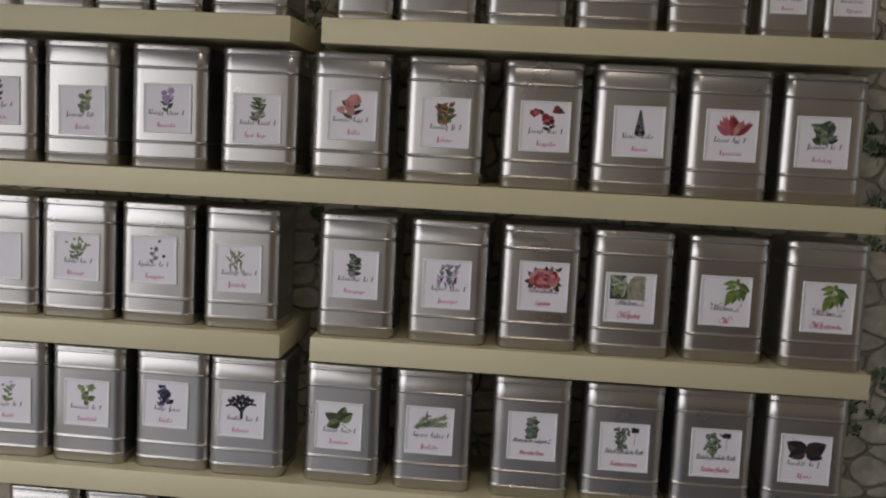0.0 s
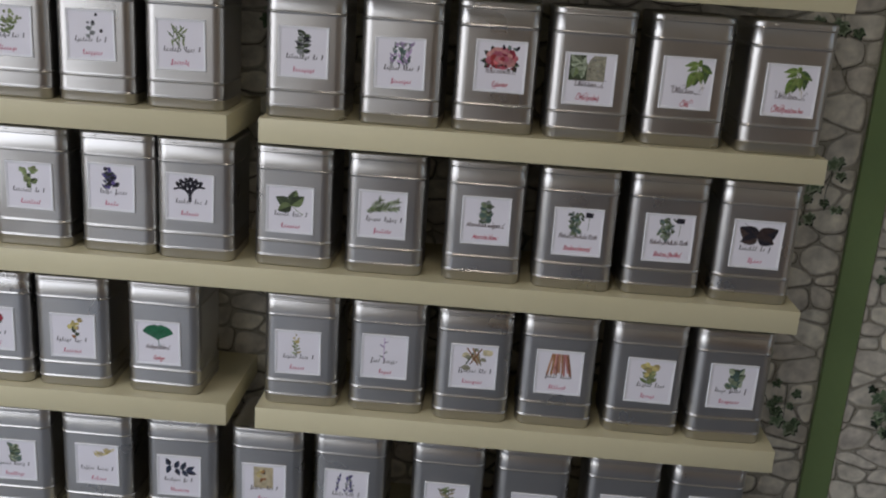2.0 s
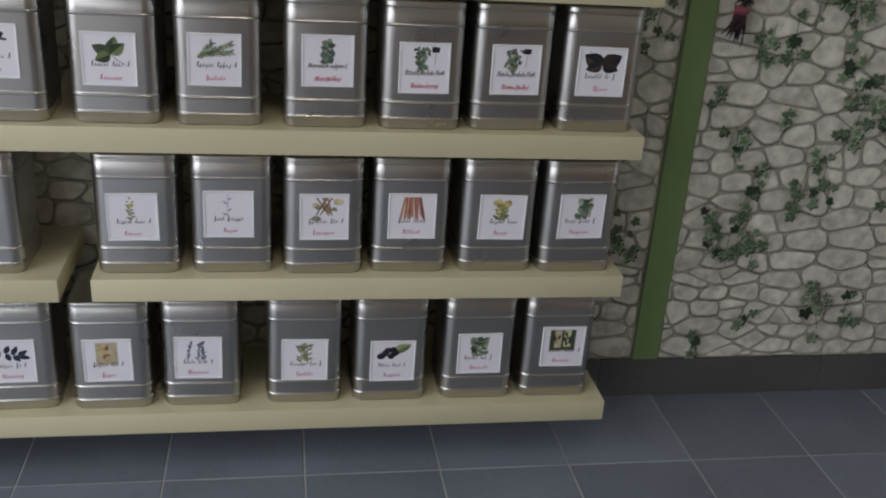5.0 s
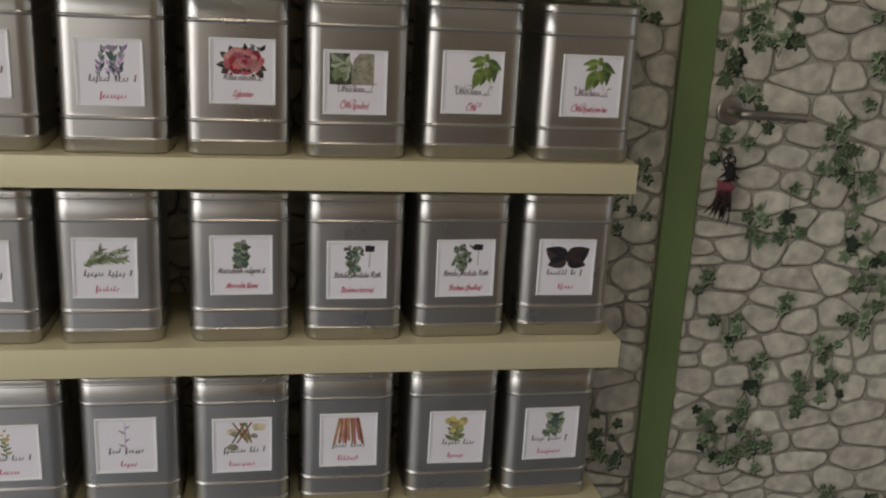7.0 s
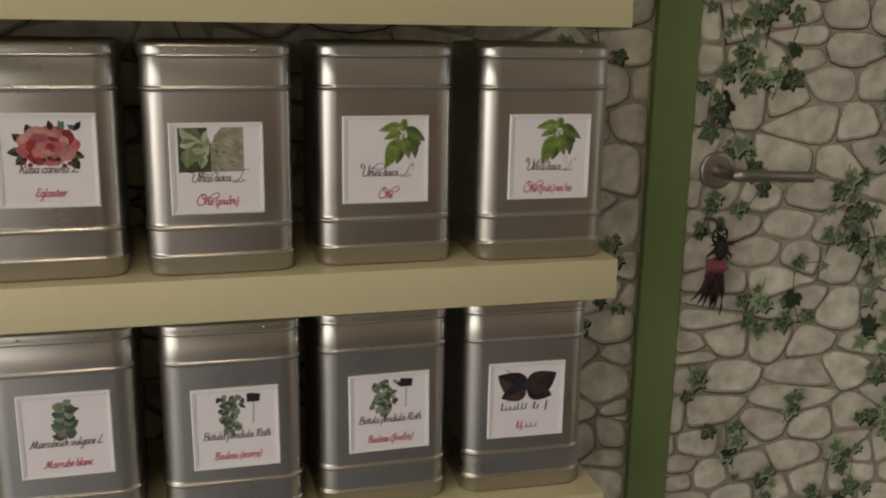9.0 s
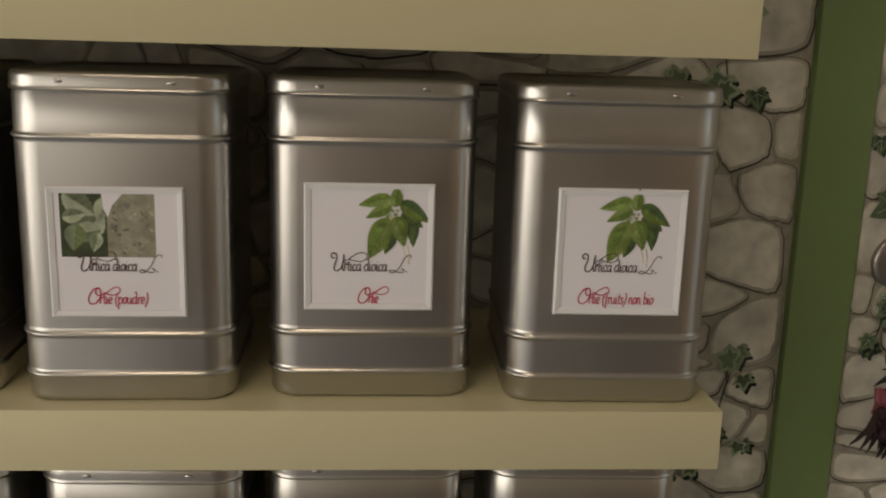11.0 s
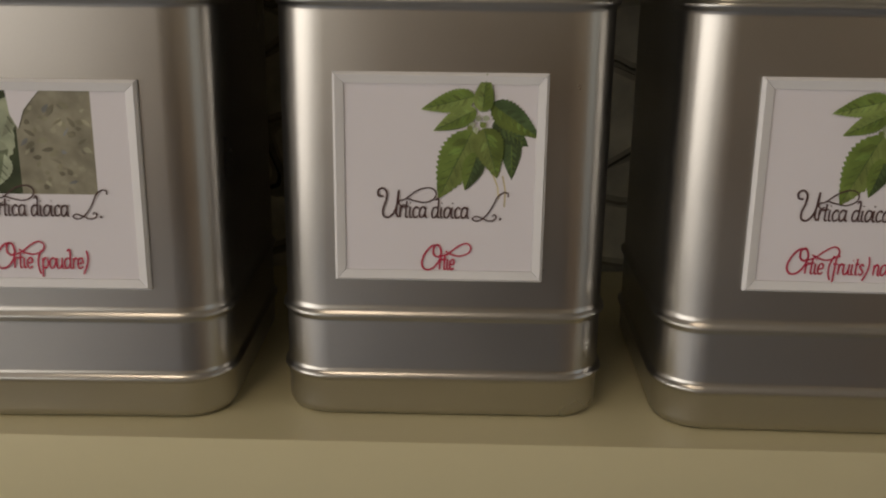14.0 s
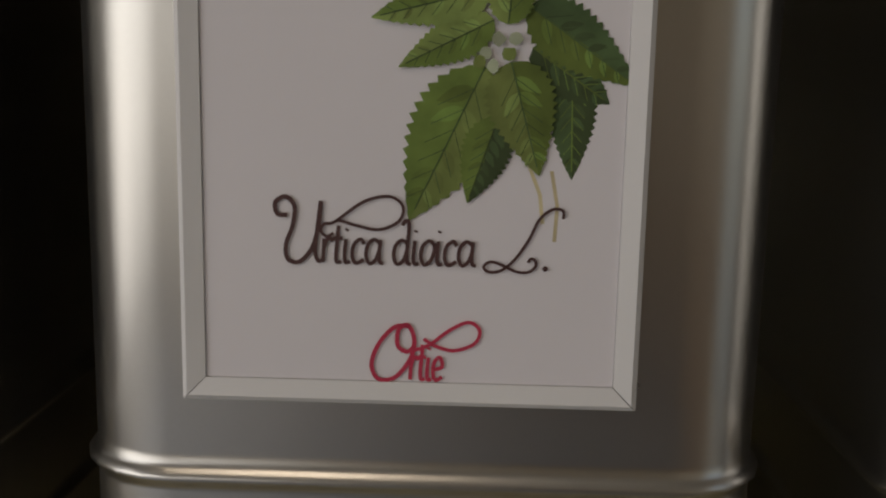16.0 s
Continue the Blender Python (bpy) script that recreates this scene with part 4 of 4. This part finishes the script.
ARTS = dict(nettle=art_nettle, nettle_fruit=lambda ink, r: art_nettle(ink, r, -0.0085, 0.001), powder=art_photo_powder, roses=art_roses, big_rose=art_big_rose, tulip=art_tulip, spike=art_spike, ginkgo=art_ginkgo,
            seaweed=art_seaweed, cinnamon=art_cinnamon, berries=art_berries, grapes=art_grapes, butterfly=art_butterfly, big_leaves=art_big_leaves, needles=art_needles, ginger=art_ginger, pictures=art_pictures,
            photo_sand=art_photo_sand,
            twig=plant(["leaf_dark", "grey", "sage"], n=9, leaf=0.013, count=2), branch=plant(["leaf_dark", "brown"], n=8, leaf=0.009, count=1), small_green=plant(["leaf", "sage", "grey_leaf"], n=10, leaf=0.013, width=0.009, count=1),
            bloom_violet=plant(["leaf_dark"], n=4, z1=0.016, bloom=("lilac", 10, 0.006, 0.005)), bloom_pink=plant(["leaf_dark", "black"], n=5, z1=0.016, bloom=("coral", 9, 0.006, 0.006), leaf=0.016),
            dark_plant=plant(["leaf_dark", "brown", "leaf"], n=10, leaf=0.014, width=0.008, count=2), dark_leaves=plant(["leaf_dark", "blue_green", "grey_leaf", "black"], n=12, leaf=0.017, width=0.010, count=2),
            umbel=plant(["leaf"], n=5, z1=0.026, bloom=("leaf_light", 14, 0.007, 0.003), lean=0.006, count=2), dots=plant(["grey"], n=4, leaf=0.008, bloom=("black", 4, 0.008, 0.0026), z1=0.020),
            stems=plant(["leaf_light", "leaf"], n=5, leaf=0.014, width=0.003, count=3, spread=25), grey_leaves=plant(["grey", "leaf_dark", "black"], n=9, leaf=0.012, width=0.007, count=2, spread=70),
            lavender=plant(["grey", "lilac", "blue_green"], n=12, leaf=0.009, width=0.004, count=4, spread=30), hops=art_hops, pale=plant(["leaf_light", "leaf"], n=8, leaf=0.014, bloom=("lilac", 4, 0.006, 0.003)),
            upright=plant(["leaf_dark", "grey", "grey_leaf", "blue_green"], n=24, leaf=0.0105, width=0.008, count=1, lean=0.0, spread=65), dotted_green=art_birch,
            fruits=plant(["leaf_dark"], n=6, z1=0.014, leaf=0.014, bloom=("red", 10, 0.010, 0.006)), thin_yellow=plant(["yellow", "leaf_light"], n=9, leaf=0.010, width=0.005, bloom=("yellow", 5, 0.004, 0.003)),
            faint=plant(["lilac", "grey"], n=4, leaf=0.008, width=0.002, z1=0.026, stem="lilac"), yellow_bloom=plant(["leaf", "leaf_light"], n=7, leaf=0.013, bloom=("yellow", 9, 0.007, 0.0045), z1=0.022, count=2),
            blue_leaves=plant(["blue_green", "grey_leaf", "sage", "leaf_dark"], n=13, leaf=0.013, width=0.010, count=2), brown_bug=plant(["brown", "leaf_dark"], n=5, leaf=0.009, bloom=("yellow", 6, 0.005, 0.004), z1=0.02), streak=plant(["yellow", "sand"], n=9, leaf=0.012, width=0.005, lean=0.03, z0=0.004, z1=0.020, stem="yellow"),
            wide_leaves=art_wide_leaves, fronds=plant(["grey", "violet"], n=10, leaf=0.008, width=0.003, count=4, spread=20), pods=plant(["sand", "bark", "leaf"], n=8, leaf=0.013, width=0.006, count=2))


# script letters as pen strokes, one x-height high: advance, strokes
BOWL = [(0.62, 0.84), (0.36, 1.0), (0.10, 0.76), (0.05, 0.32), (0.22, 0.0), (0.48, 0.16), (0.62, 0.58)]
TAIL = [(0.62, 0.40), (0.68, 0.06), (0.84, 0.02)]
LETTERS = {
    "a": (0.80, [BOWL, [(0.64, 1.0)] + TAIL]), "c": (0.62, [[(0.56, 0.80), (0.38, 1.0), (0.10, 0.76), (0.06, 0.30), (0.24, 0.0), (0.58, 0.16)]]),
    "d": (0.82, [BOWL, [(0.34, 1.62), (0.50, 1.82), (0.64, 1.60)] + TAIL]), "i": (0.38, [[(0.12, 1.0), (0.10, 0.30), (0.18, 0.02), (0.36, 0.06)], [(0.12, 1.34), (0.16, 1.42)]]),
    "o": (0.66, [BOWL + [(0.60, 0.90)]]), "r": (0.52, [[(0.12, 1.0), (0.12, 0.0)], [(0.12, 0.55), (0.24, 0.94), (0.42, 1.0), (0.50, 0.86)]]),
    "t": (0.44, [[(0.20, 1.55), (0.16, 0.35), (0.22, 0.03), (0.42, 0.06)], [(0.0, 1.02), (0.42, 1.02)]]), "e": (0.62, [[(0.08, 0.48), (0.54, 0.58), (0.48, 0.92), (0.30, 1.0), (0.08, 0.74), (0.06, 0.28), (0.24, 0.0), (0.58, 0.16)]]),
    "p": (0.74, [[(0.10, 1.0), (0.10, -0.85)], [(0.10, 0.68), (0.36, 1.0), (0.62, 0.74), (0.58, 0.24), (0.34, 0.0), (0.10, 0.18)]]), "u": (0.82, [[(0.10, 1.0), (0.10, 0.24), (0.28, 0.0), (0.50, 0.16), (0.62, 0.58)], [(0.62, 1.0)] + TAIL]),
    "n": (0.76, [[(0.10, 1.0), (0.10, 0.0)], [(0.10, 0.62), (0.32, 1.0), (0.54, 0.80), (0.54, 0.24), (0.62, 0.0), (0.76, 0.05)]]), "m": (1.12, [[(0.10, 1.0), (0.10, 0.0)], [(0.10, 0.62), (0.30, 1.0), (0.48, 0.80), (0.48, 0.0)], [(0.48, 0.62), (0.70, 1.0), (0.88, 0.80), (0.88, 0.24), (0.96, 0.0), (1.10, 0.05)]]),
    "b": (0.70, [[(0.24, 1.80), (0.12, 1.70), (0.10, 0.05)], [(0.10, 0.68), (0.36, 1.0), (0.60, 0.74), (0.58, 0.24), (0.34, 0.0), (0.10, 0.14)]]), "h": (0.76, [[(0.26, 1.80), (0.12, 1.70), (0.10, 0.0)], [(0.10, 0.62), (0.32, 1.0), (0.54, 0.80), (0.54, 0.24), (0.62, 0.0), (0.76, 0.05)]]),
    "f": (0.52, [[(0.56, 1.62), (0.42, 1.82), (0.26, 1.50), (0.22, 0.30), (0.20, -0.75)], [(0.0, 1.0), (0.46, 1.0)]]), "s": (0.56, [[(0.48, 0.84), (0.28, 1.0), (0.10, 0.80), (0.28, 0.52), (0.48, 0.26), (0.28, 0.0), (0.05, 0.12)]]),
    "l": (0.40, [[(0.24, 1.80), (0.12, 1.66), (0.10, 0.30), (0.18, 0.02), (0.36, 0.06)]]), "v": (0.66, [[(0.06, 1.0), (0.28, 0.0), (0.56, 0.86), (0.62, 1.0)]]), "g": (0.78, [BOWL, [(0.64, 1.0), (0.62, -0.45), (0.36, -0.82), (0.10, -0.60)]]),
    "k": (0.68, [[(0.24, 1.80), (0.12, 1.70), (0.10, 0.0)], [(0.52, 1.0), (0.14, 0.48), (0.40, 0.20), (0.64, 0.02)]]), "(": (0.46, [[(0.46, 1.75), (0.14, 1.0), (0.10, 0.2), (0.34, -0.55)]]), ")": (0.46, [[(0.30, 1.75), (0.44, 1.0), (0.30, 0.2), (-0.02, -0.55)]]),
    ".": (0.30, [[(0.08, 0.0), (0.14, 0.08)]]), " ": (0.42, []),
    "B": (1.10, [[(0.30, 1.70), (0.22, 0.0)], [(0.0, 1.4), (0.30, 1.80), (0.80, 1.72), (0.78, 1.15), (0.34, 0.92), (0.86, 0.80), (0.94, 0.22), (0.50, -0.05), (0.10, 0.14)]]), "R": (1.10, [[(0.30, 1.70), (0.22, 0.0)], [(0.0, 1.4), (0.30, 1.80), (0.80, 1.72), (0.78, 1.15), (0.34, 0.92), (0.60, 0.70), (0.84, 0.05), (1.08, 0.06)]]),
    "M": (1.50, [[(-0.10, 0.2), (0.10, 0.0), (0.42, 1.70), (0.66, 0.10), (1.06, 1.70), (1.10, 0.30), (1.22, 0.0), (1.46, 0.10)]]), "G": (1.05, [[(0.92, 1.40), (0.60, 1.78), (0.16, 1.20), (0.14, 0.40), (0.50, 0.0), (0.90, 0.40), (0.88, 0.80), (0.56, 0.80)]]),
    "E": (0.95, [[(0.84, 1.50), (0.52, 1.78), (0.24, 1.40), (0.52, 0.98), (0.14, 0.60), (0.30, 0.02), (0.86, 0.30)]]), "L": (0.95, [[(0.80, 1.55), (0.56, 1.78), (0.40, 1.20), (0.26, 0.20), (0.02, 0.04), (0.20, 0.16), (0.60, 0.0), (0.90, 0.20)]]),
}


def script(ink, text, x, z, high, pen, mat, width=None, slant=0.06):
    """Words in pen strokes: centred on x when a width is given, else starting at x; z is the base line."""
    full = sum(LETTERS[c][0] for c in text)
    sx = width / full if width else high * 0.80
    at = x - width / 2 if width else x
    for c in text:
        adv, strokes = LETTERS[c]
        for st in strokes:
            ink.stroke(bezier([(at + (px + slant * pz) * sx, z + pz * high) for px, pz in st], 5), pen, mat)
        at += adv * sx
    return at


def two_lines(first, second, w1, w2):
    def put(lab):
        ink = Ink()
        ink.y = -0.00205
        script(ink, first, 0.0, -0.0112, 0.0046, 0.00085, INK, w1, slant=0.25)
        tagged(ink.done("latin_name", lab), kind="stuff")
        red = Ink()
        red.y = -0.00205
        script(red, second, 0.0, -0.0340, 0.0046, 0.00085, ROSE, w2, slant=0.25)
        tagged(red.done("common_name", lab), kind="stuff")
    return put


def nettle_words(second, ox=0.0, width=0.0068, swash=True, oz=0.0):
    """Urtica dioica L. with curled capitals, and the French name below."""
    S = 0.000111

    def P(pts):
        return [((x - 722) * S + ox, oz - 0.0166 - (y - 460) * S) for x, y in pts]

    def put(lab):
        ink = Ink()
        ink.y = -0.00205
        ink.stroke(bezier(P([(508, 378), (490, 376), (487, 356), (505, 346), (520, 362), (517, 395), (505, 430), (508, 455), (528, 460), (550, 436), (562, 395), (566, 352)]), 8), 0.00085, INK)
        ink.stroke(bezier(P([(566, 352), (560, 400), (556, 440), (562, 458), (572, 452)]), 6), 0.0008, INK)
        ink.stroke(bezier(P([(588, 408), (576, 414), (566, 404), (572, 392), (590, 388), (640, 352), (684, 342), (708, 358), (702, 384), (668, 400), (628, 394), (600, 386), (590, 388)]), 8), 0.0006, INK)
        ink.stroke(bezier(P([(985, 374), (984, 360), (966, 358), (944, 376), (928, 410), (906, 444), (882, 466), (860, 470), (850, 461), (862, 452), (884, 458), (906, 468), (926, 469), (939, 460), (940, 449), (932, 445), (927, 452)]), 8), 0.00058, INK)
        ink.disc((957 - 722) * S + ox, oz - 0.0168, 0.00055, INK, n=10)
        tagged(ink.done("capital_flourish", lab), kind="stuff")
        word = Ink()
        word.y = -0.00205
        script(word, "rtica dioica", (700 - 722) * S + ox, oz - 0.0166, 0.0047, 0.00074, INK, 0.0300)
        tagged(word.done("latin_name", lab), kind="stuff")
        x0 = 0.0012 if swash else -width / 2 + 0.004
        red = Ink()
        red.y = -0.00205
        Q = lambda pts: [((x - 735) * S + ox + x0 - 0.0002, oz - 0.0397 - (y - 663) * S) for x, y in pts]
        red.stroke(bezier(Q([(728, 566), (700, 568), (672, 600), (660, 638), (674, 664), (704, 658), (730, 622), (735, 588), (724, 564), (708, 572), (706, 600), (722, 612), (736, 602)]), 8), 0.00085, ROSE)
        red.stroke(bezier(Q([(722, 612), (760, 600), (796, 572), (830, 556), (850, 570), (842, 594), (806, 608), (772, 600), (752, 588)]), 8), 0.0007, ROSE)
        tagged(red.done("capital_flourish", lab), kind="stuff")
        word = Ink()
        word.y = -0.00205
        script(word, second, ox + x0 - 0.0013 + width / 2, oz - 0.0397, 0.0046, 0.00074, ROSE, width)
        tagged(word.done("common_name", lab), kind="stuff")
    return put


def bars(ink, rnd, z, width, height, mat, x=0.0):
    """Unreadable writing as plain slanting bars, a letter each, with a tall first letter and a gap between words."""
    n = max(4, int(width / 0.0046))
    gaps = {int(n * rnd.uniform(0.45, 0.65))} if n > 8 else set()
    if n > 11:
        gaps.add(n - 2)
    lean = 0.3 * height
    for k in range(n):
        if k in gaps:
            continue
        first = k == 0 or k - 1 in gaps
        a = x + width * ((k + 0.15 + 0.2 * rnd.random()) / n - 0.5)
        low = z - height * (0.5 if rnd.random() > 0.14 else 1.05)
        high = z + height * (1.15 if first else 0.95 if rnd.random() < 0.16 else 0.30 + 0.15 * rnd.random())
        w = width / n * (0.42 if first else 0.30)
        ink.fill([(a, low), (a + w, low), (a + w + lean, high), (a + lean, high)], mat)
        if k + 1 < n and k + 1 not in gaps:
            ink.fill([(a, z - height * 0.5), (a + width / n, z - height * 0.5), (a + width / n, z - height * 0.32), (a, z - height * 0.32)], mat)


def tea_tin(x, row, art, words=None, size="big", yaw=0.0, dx=0.0, dz=0.0, dy=0.0, roll=0.0, about=""):
    r = random.Random(art + row + str(round(x, 3)))
    w = {"big": BIG[0], "mid": 0.104, "small": 0.092}[size]
    meshes = {"big": BIG_MESH, "mid": MID_MESH, "small": SMALL_MESH}[size]
    tin = new("tea_tin")
    front = 1.5735 + dy
    tin.matrix_basis = pose(x, front + w / 2, TOPS[row], 0, 0, yaw)
    share("body", meshes[0], tin)
    share("lid", meshes[1], tin)
    desc = "blank white label" if art == "blank" else "label showing " + about
    tagged(tin, "silver herb tin, " + desc, "tin", group="herb tins on the shelves")
    if art == "none":
        tagged(tin, "plain silver metal herb tin with rounded corners", "tin", group="herb tins on the shelves")
        return tin
    lm = LABEL_MESH if size == "big" else SMALL_LABEL
    lab = share("label", lm[0], tin, pose(dx, -w / 2 - 0.0002, (0.1112 if size == "big" else 0.073) + dz, 0, roll, 0))
    lab["label"] = "white label in a bevelled frame"
    for q in range(4):
        share("frame_side", lm[1], lab, pose(0, 0, 0, 0, 90 * q, 0))
    if art == "blank":
        return tin
    ink = Ink()
    ink.y = CARD_Y
    k = 1.0 if size == "big" else 0.7
    ARTS[art](ink, r)
    if art not in ("nettle", "nettle_fruit", "powder"):
        for v in ink.bm.verts:
            v.co.x *= 1.08
        high, low = max(v.co.z for v in ink.bm.verts), min(v.co.z for v in ink.bm.verts)
        fit = min(1.35 * k, 0.047 * k / (high - low), 0.036 * k / max(abs(v.co.x) for v in ink.bm.verts))
        for v in ink.bm.verts:
            v.co.x, v.co.z = v.co.x * fit, 0.0385 * k - (high - v.co.z) * fit
    tagged(ink.done("artwork", lab), kind="stuff")
    if words is None:
        t = Ink()
        t.y = CARD_Y - 0.0004
        wl = r.uniform(0.052, 0.068)
        bars(t, r, -0.0085 * k, wl * k, 0.0054 * k, INK_SOFT, r.uniform(-0.004, 0.004))
        bars(t, r, -0.0310 * k, r.uniform(0.024, 0.042) * k, 0.0052 * k, ROSE_SOFT, r.uniform(-0.003, 0.003))
        tagged(t.done("writing", lab), kind="stuff")
    else:
        words(lab)
    return tin


NETTLE_PLAIN = nettle_words("rtie")
NETTLE_POWDER = nettle_words("rtie (poudre)", 0.0, 0.032, swash=False, oz=0.0042)
NETTLE_FRUIT = nettle_words("rtie (fruits) non bio", 0.0, 0.046, swash=False, oz=0.003)
# a row of tins: x, artwork, what the label shows, and how far the label sits off the middle, in millimetres
ROW_A = [(-0.945, "none", "", 0, 0), (-0.806, "none", "", 0, 0), (-0.438, "none", "", 0, 0),
         (-0.098, "none", "", 0, 0), (0.062, "none", "", 0, 0), (0.220, "none", "", 0, 0),
         (0.378, "none", "", 0, 0)]
ROW_B = [(-0.910, "branch", "a small branch", 0, 0), (-0.752, "small_green", "a green herb", 7, -11), (-0.584, "bloom_violet", "a mauve flower", 0, 0),
         (-0.416, "twig", "a leafy twig", -2, -10), (-0.245, "bloom_pink", "a pink flower", 3, 4), (-0.073, "dark_plant", "a dark brown plant", 3, -1),
         (0.100, "roses", "red roses", 5, 1), (0.264, "spike", "a dark flower spike", 8, 0), (0.429, "tulip", "a red flower", 4, 1),
         (0.591, "dark_leaves", "dark green leaves", -1, -3)]
ROW_C = [(-0.906, "blank", "", 0, 0), (-0.755, "umbel", "a yellow-green umbel", 3, 7), (-0.600, "dots", "black seeds on a stalk", -3, 9),
         (-0.440, "stems", "pale green stems", -4, 3), (-0.222, "grey_leaves", "dark grey leaves", -3, 6), (-0.050, "lavender", "lavender stalks", -1, -1),
         (0.113, "big_rose", "a large red rose", 7, 6)]
ROW_D = [(-0.889, "pale", "a pale flowering herb", 0, 0), (-0.731, "hops", "light green hops", 2, 6), (-0.566, "grapes", "dark violet berries", -8, 14),
         (-0.420, "seaweed", "black seaweed", -8, 8), (-0.236, "big_leaves", "broad green leaves", -4, -1), (-0.068, "needles", "a green needle sprig", -5, 3),
         (0.115, "upright", "a dark upright herb", 3, 7), (0.284, "dotted_green", "a green birch spray", 3, 0), (0.445, "dotted_green", "a green birch spray", 5, 0),
         (0.611, "butterfly", "dark brown paired leaves", 0, 1)]
ROW_E = [(-0.818, "fruits", "red fruits", 0, 0), (-0.665, "brown_bug", "a yellow and brown flower", 4, -4), (-0.484, "ginkgo", "a green ginkgo leaf", -8, -6),
         (-0.216, "thin_yellow", "a yellow sprig", -5, -1), (-0.050, "faint", "a faint lilac stalk", -5, 5), (0.115, "ginger", "pale roots", 1, 3),
         (0.278, "cinnamon", "cinnamon sticks", 3, 3), (0.445, "yellow_bloom", "yellow flowers", 7, 1), (0.602, "blue_leaves", "blue-green leaves", 2, 5)]
ROW_F = [(-0.792, "blue_leaves", "blue-green leaves", 0, 0), (-0.624, "streak", "yellow grains", 4, 7), (-0.453, "wide_leaves", "long dark leaves", -5, -6),
         (-0.278, "photo_sand", "a sandy picture", -4, -5), (-0.112, "fronds", "grey violet fronds", -4, -5), (0.084, "pods", "pale pods", 1, -14),
         (0.252, "berries", "black berries and a leaf", 4, -20), (0.430, "blue_leaves", "a blue-green plant", 2, -7), (0.594, "pictures", "two small pictures", 9, 5)]
LATIN = {"big_rose": two_lines("Rosa canina L.", "Eglantier", 0.054, 0.028), "upright": two_lines("Marrubium vulgare L.", "Marrube blanc", 0.070, 0.046), "ginkgo": two_lines("Ginkgo biloba L.", "Ginkgo", 0.050, 0.022)}
BIRCH = {0.284: two_lines("Betula pendula Roth", "Bouleau (ecorce)", 0.070, 0.048), 0.445: two_lines("Betula pendula Roth", "Bouleau (feuilles)", 0.070, 0.050)}
jig = random.Random(5)
for row, tins in zip("ABCDEF", (ROW_A, ROW_B, ROW_C, ROW_D, ROW_E, ROW_F)):
    for x, art, about, dx, dz in tins:
        tea_tin(x, row, art, BIRCH[x] if art == "dotted_green" else LATIN.get(art), yaw=jig.uniform(-1.6, 1.6), dx=dx / 1000, dz=dz / 1000, dy=jig.uniform(-0.004, 0.004), roll=jig.uniform(-0.8, 0.8), about=about)
tea_tin(0.278, "C", "powder", NETTLE_POWDER, yaw=1.2, dx=-0.0030, dz=-0.004, dy=-0.008, about="nettle leaves and powder")
tea_tin(0.447, "C", "nettle", NETTLE_PLAIN, yaw=0.3, dx=-0.002, dy=0.001, about="a green nettle")
tea_tin(0.617, "C", "nettle_fruit", NETTLE_FRUIT, yaw=-1.0, dx=0.004, dz=0.001, dy=-0.009, about="a green fruiting nettle")
# narrower tins on the top shelf
for x, size, art in ((-0.676, "mid", "none"), (-0.572, "small", "none"), (-0.228, "mid", "none"), (0.510, "small", "faint"), (0.618, "small", "faint")):
    tea_tin(x, "A", art, size=size, yaw=jig.uniform(-1, 1), dz=-0.002, about="a faint lilac stalk")

# ---- floor tiles ----
TW, TL = 0.2755, 0.55
bm = boxes((-TW / 2 + 0.0017, TW / 2 - 0.0017, -TL / 2 + 0.0017, TL / 2 - 0.0017, -0.01, 0.0), bevel=0.0012)
tile_ob = part("floor_tile", bm, SLATE)
tile_mesh = tile_ob.data
bpy.data.objects.remove(tile_ob)
i = 0
gx = 0.912 - 12 * TW
while gx < EAST:
    gy = 1.537 + TL
    while gy > BACK:
        if gx + TW > WEST and gy - TL < WALL:
            share("floor_tile", tile_mesh, floor, pose(gx + TW / 2, gy - TL / 2, rnd.uniform(-0.0004, 0.0004), rnd.uniform(-0.05, 0.05), rnd.uniform(-0.05, 0.05), 0))
        gy -= TL
    gx += TW
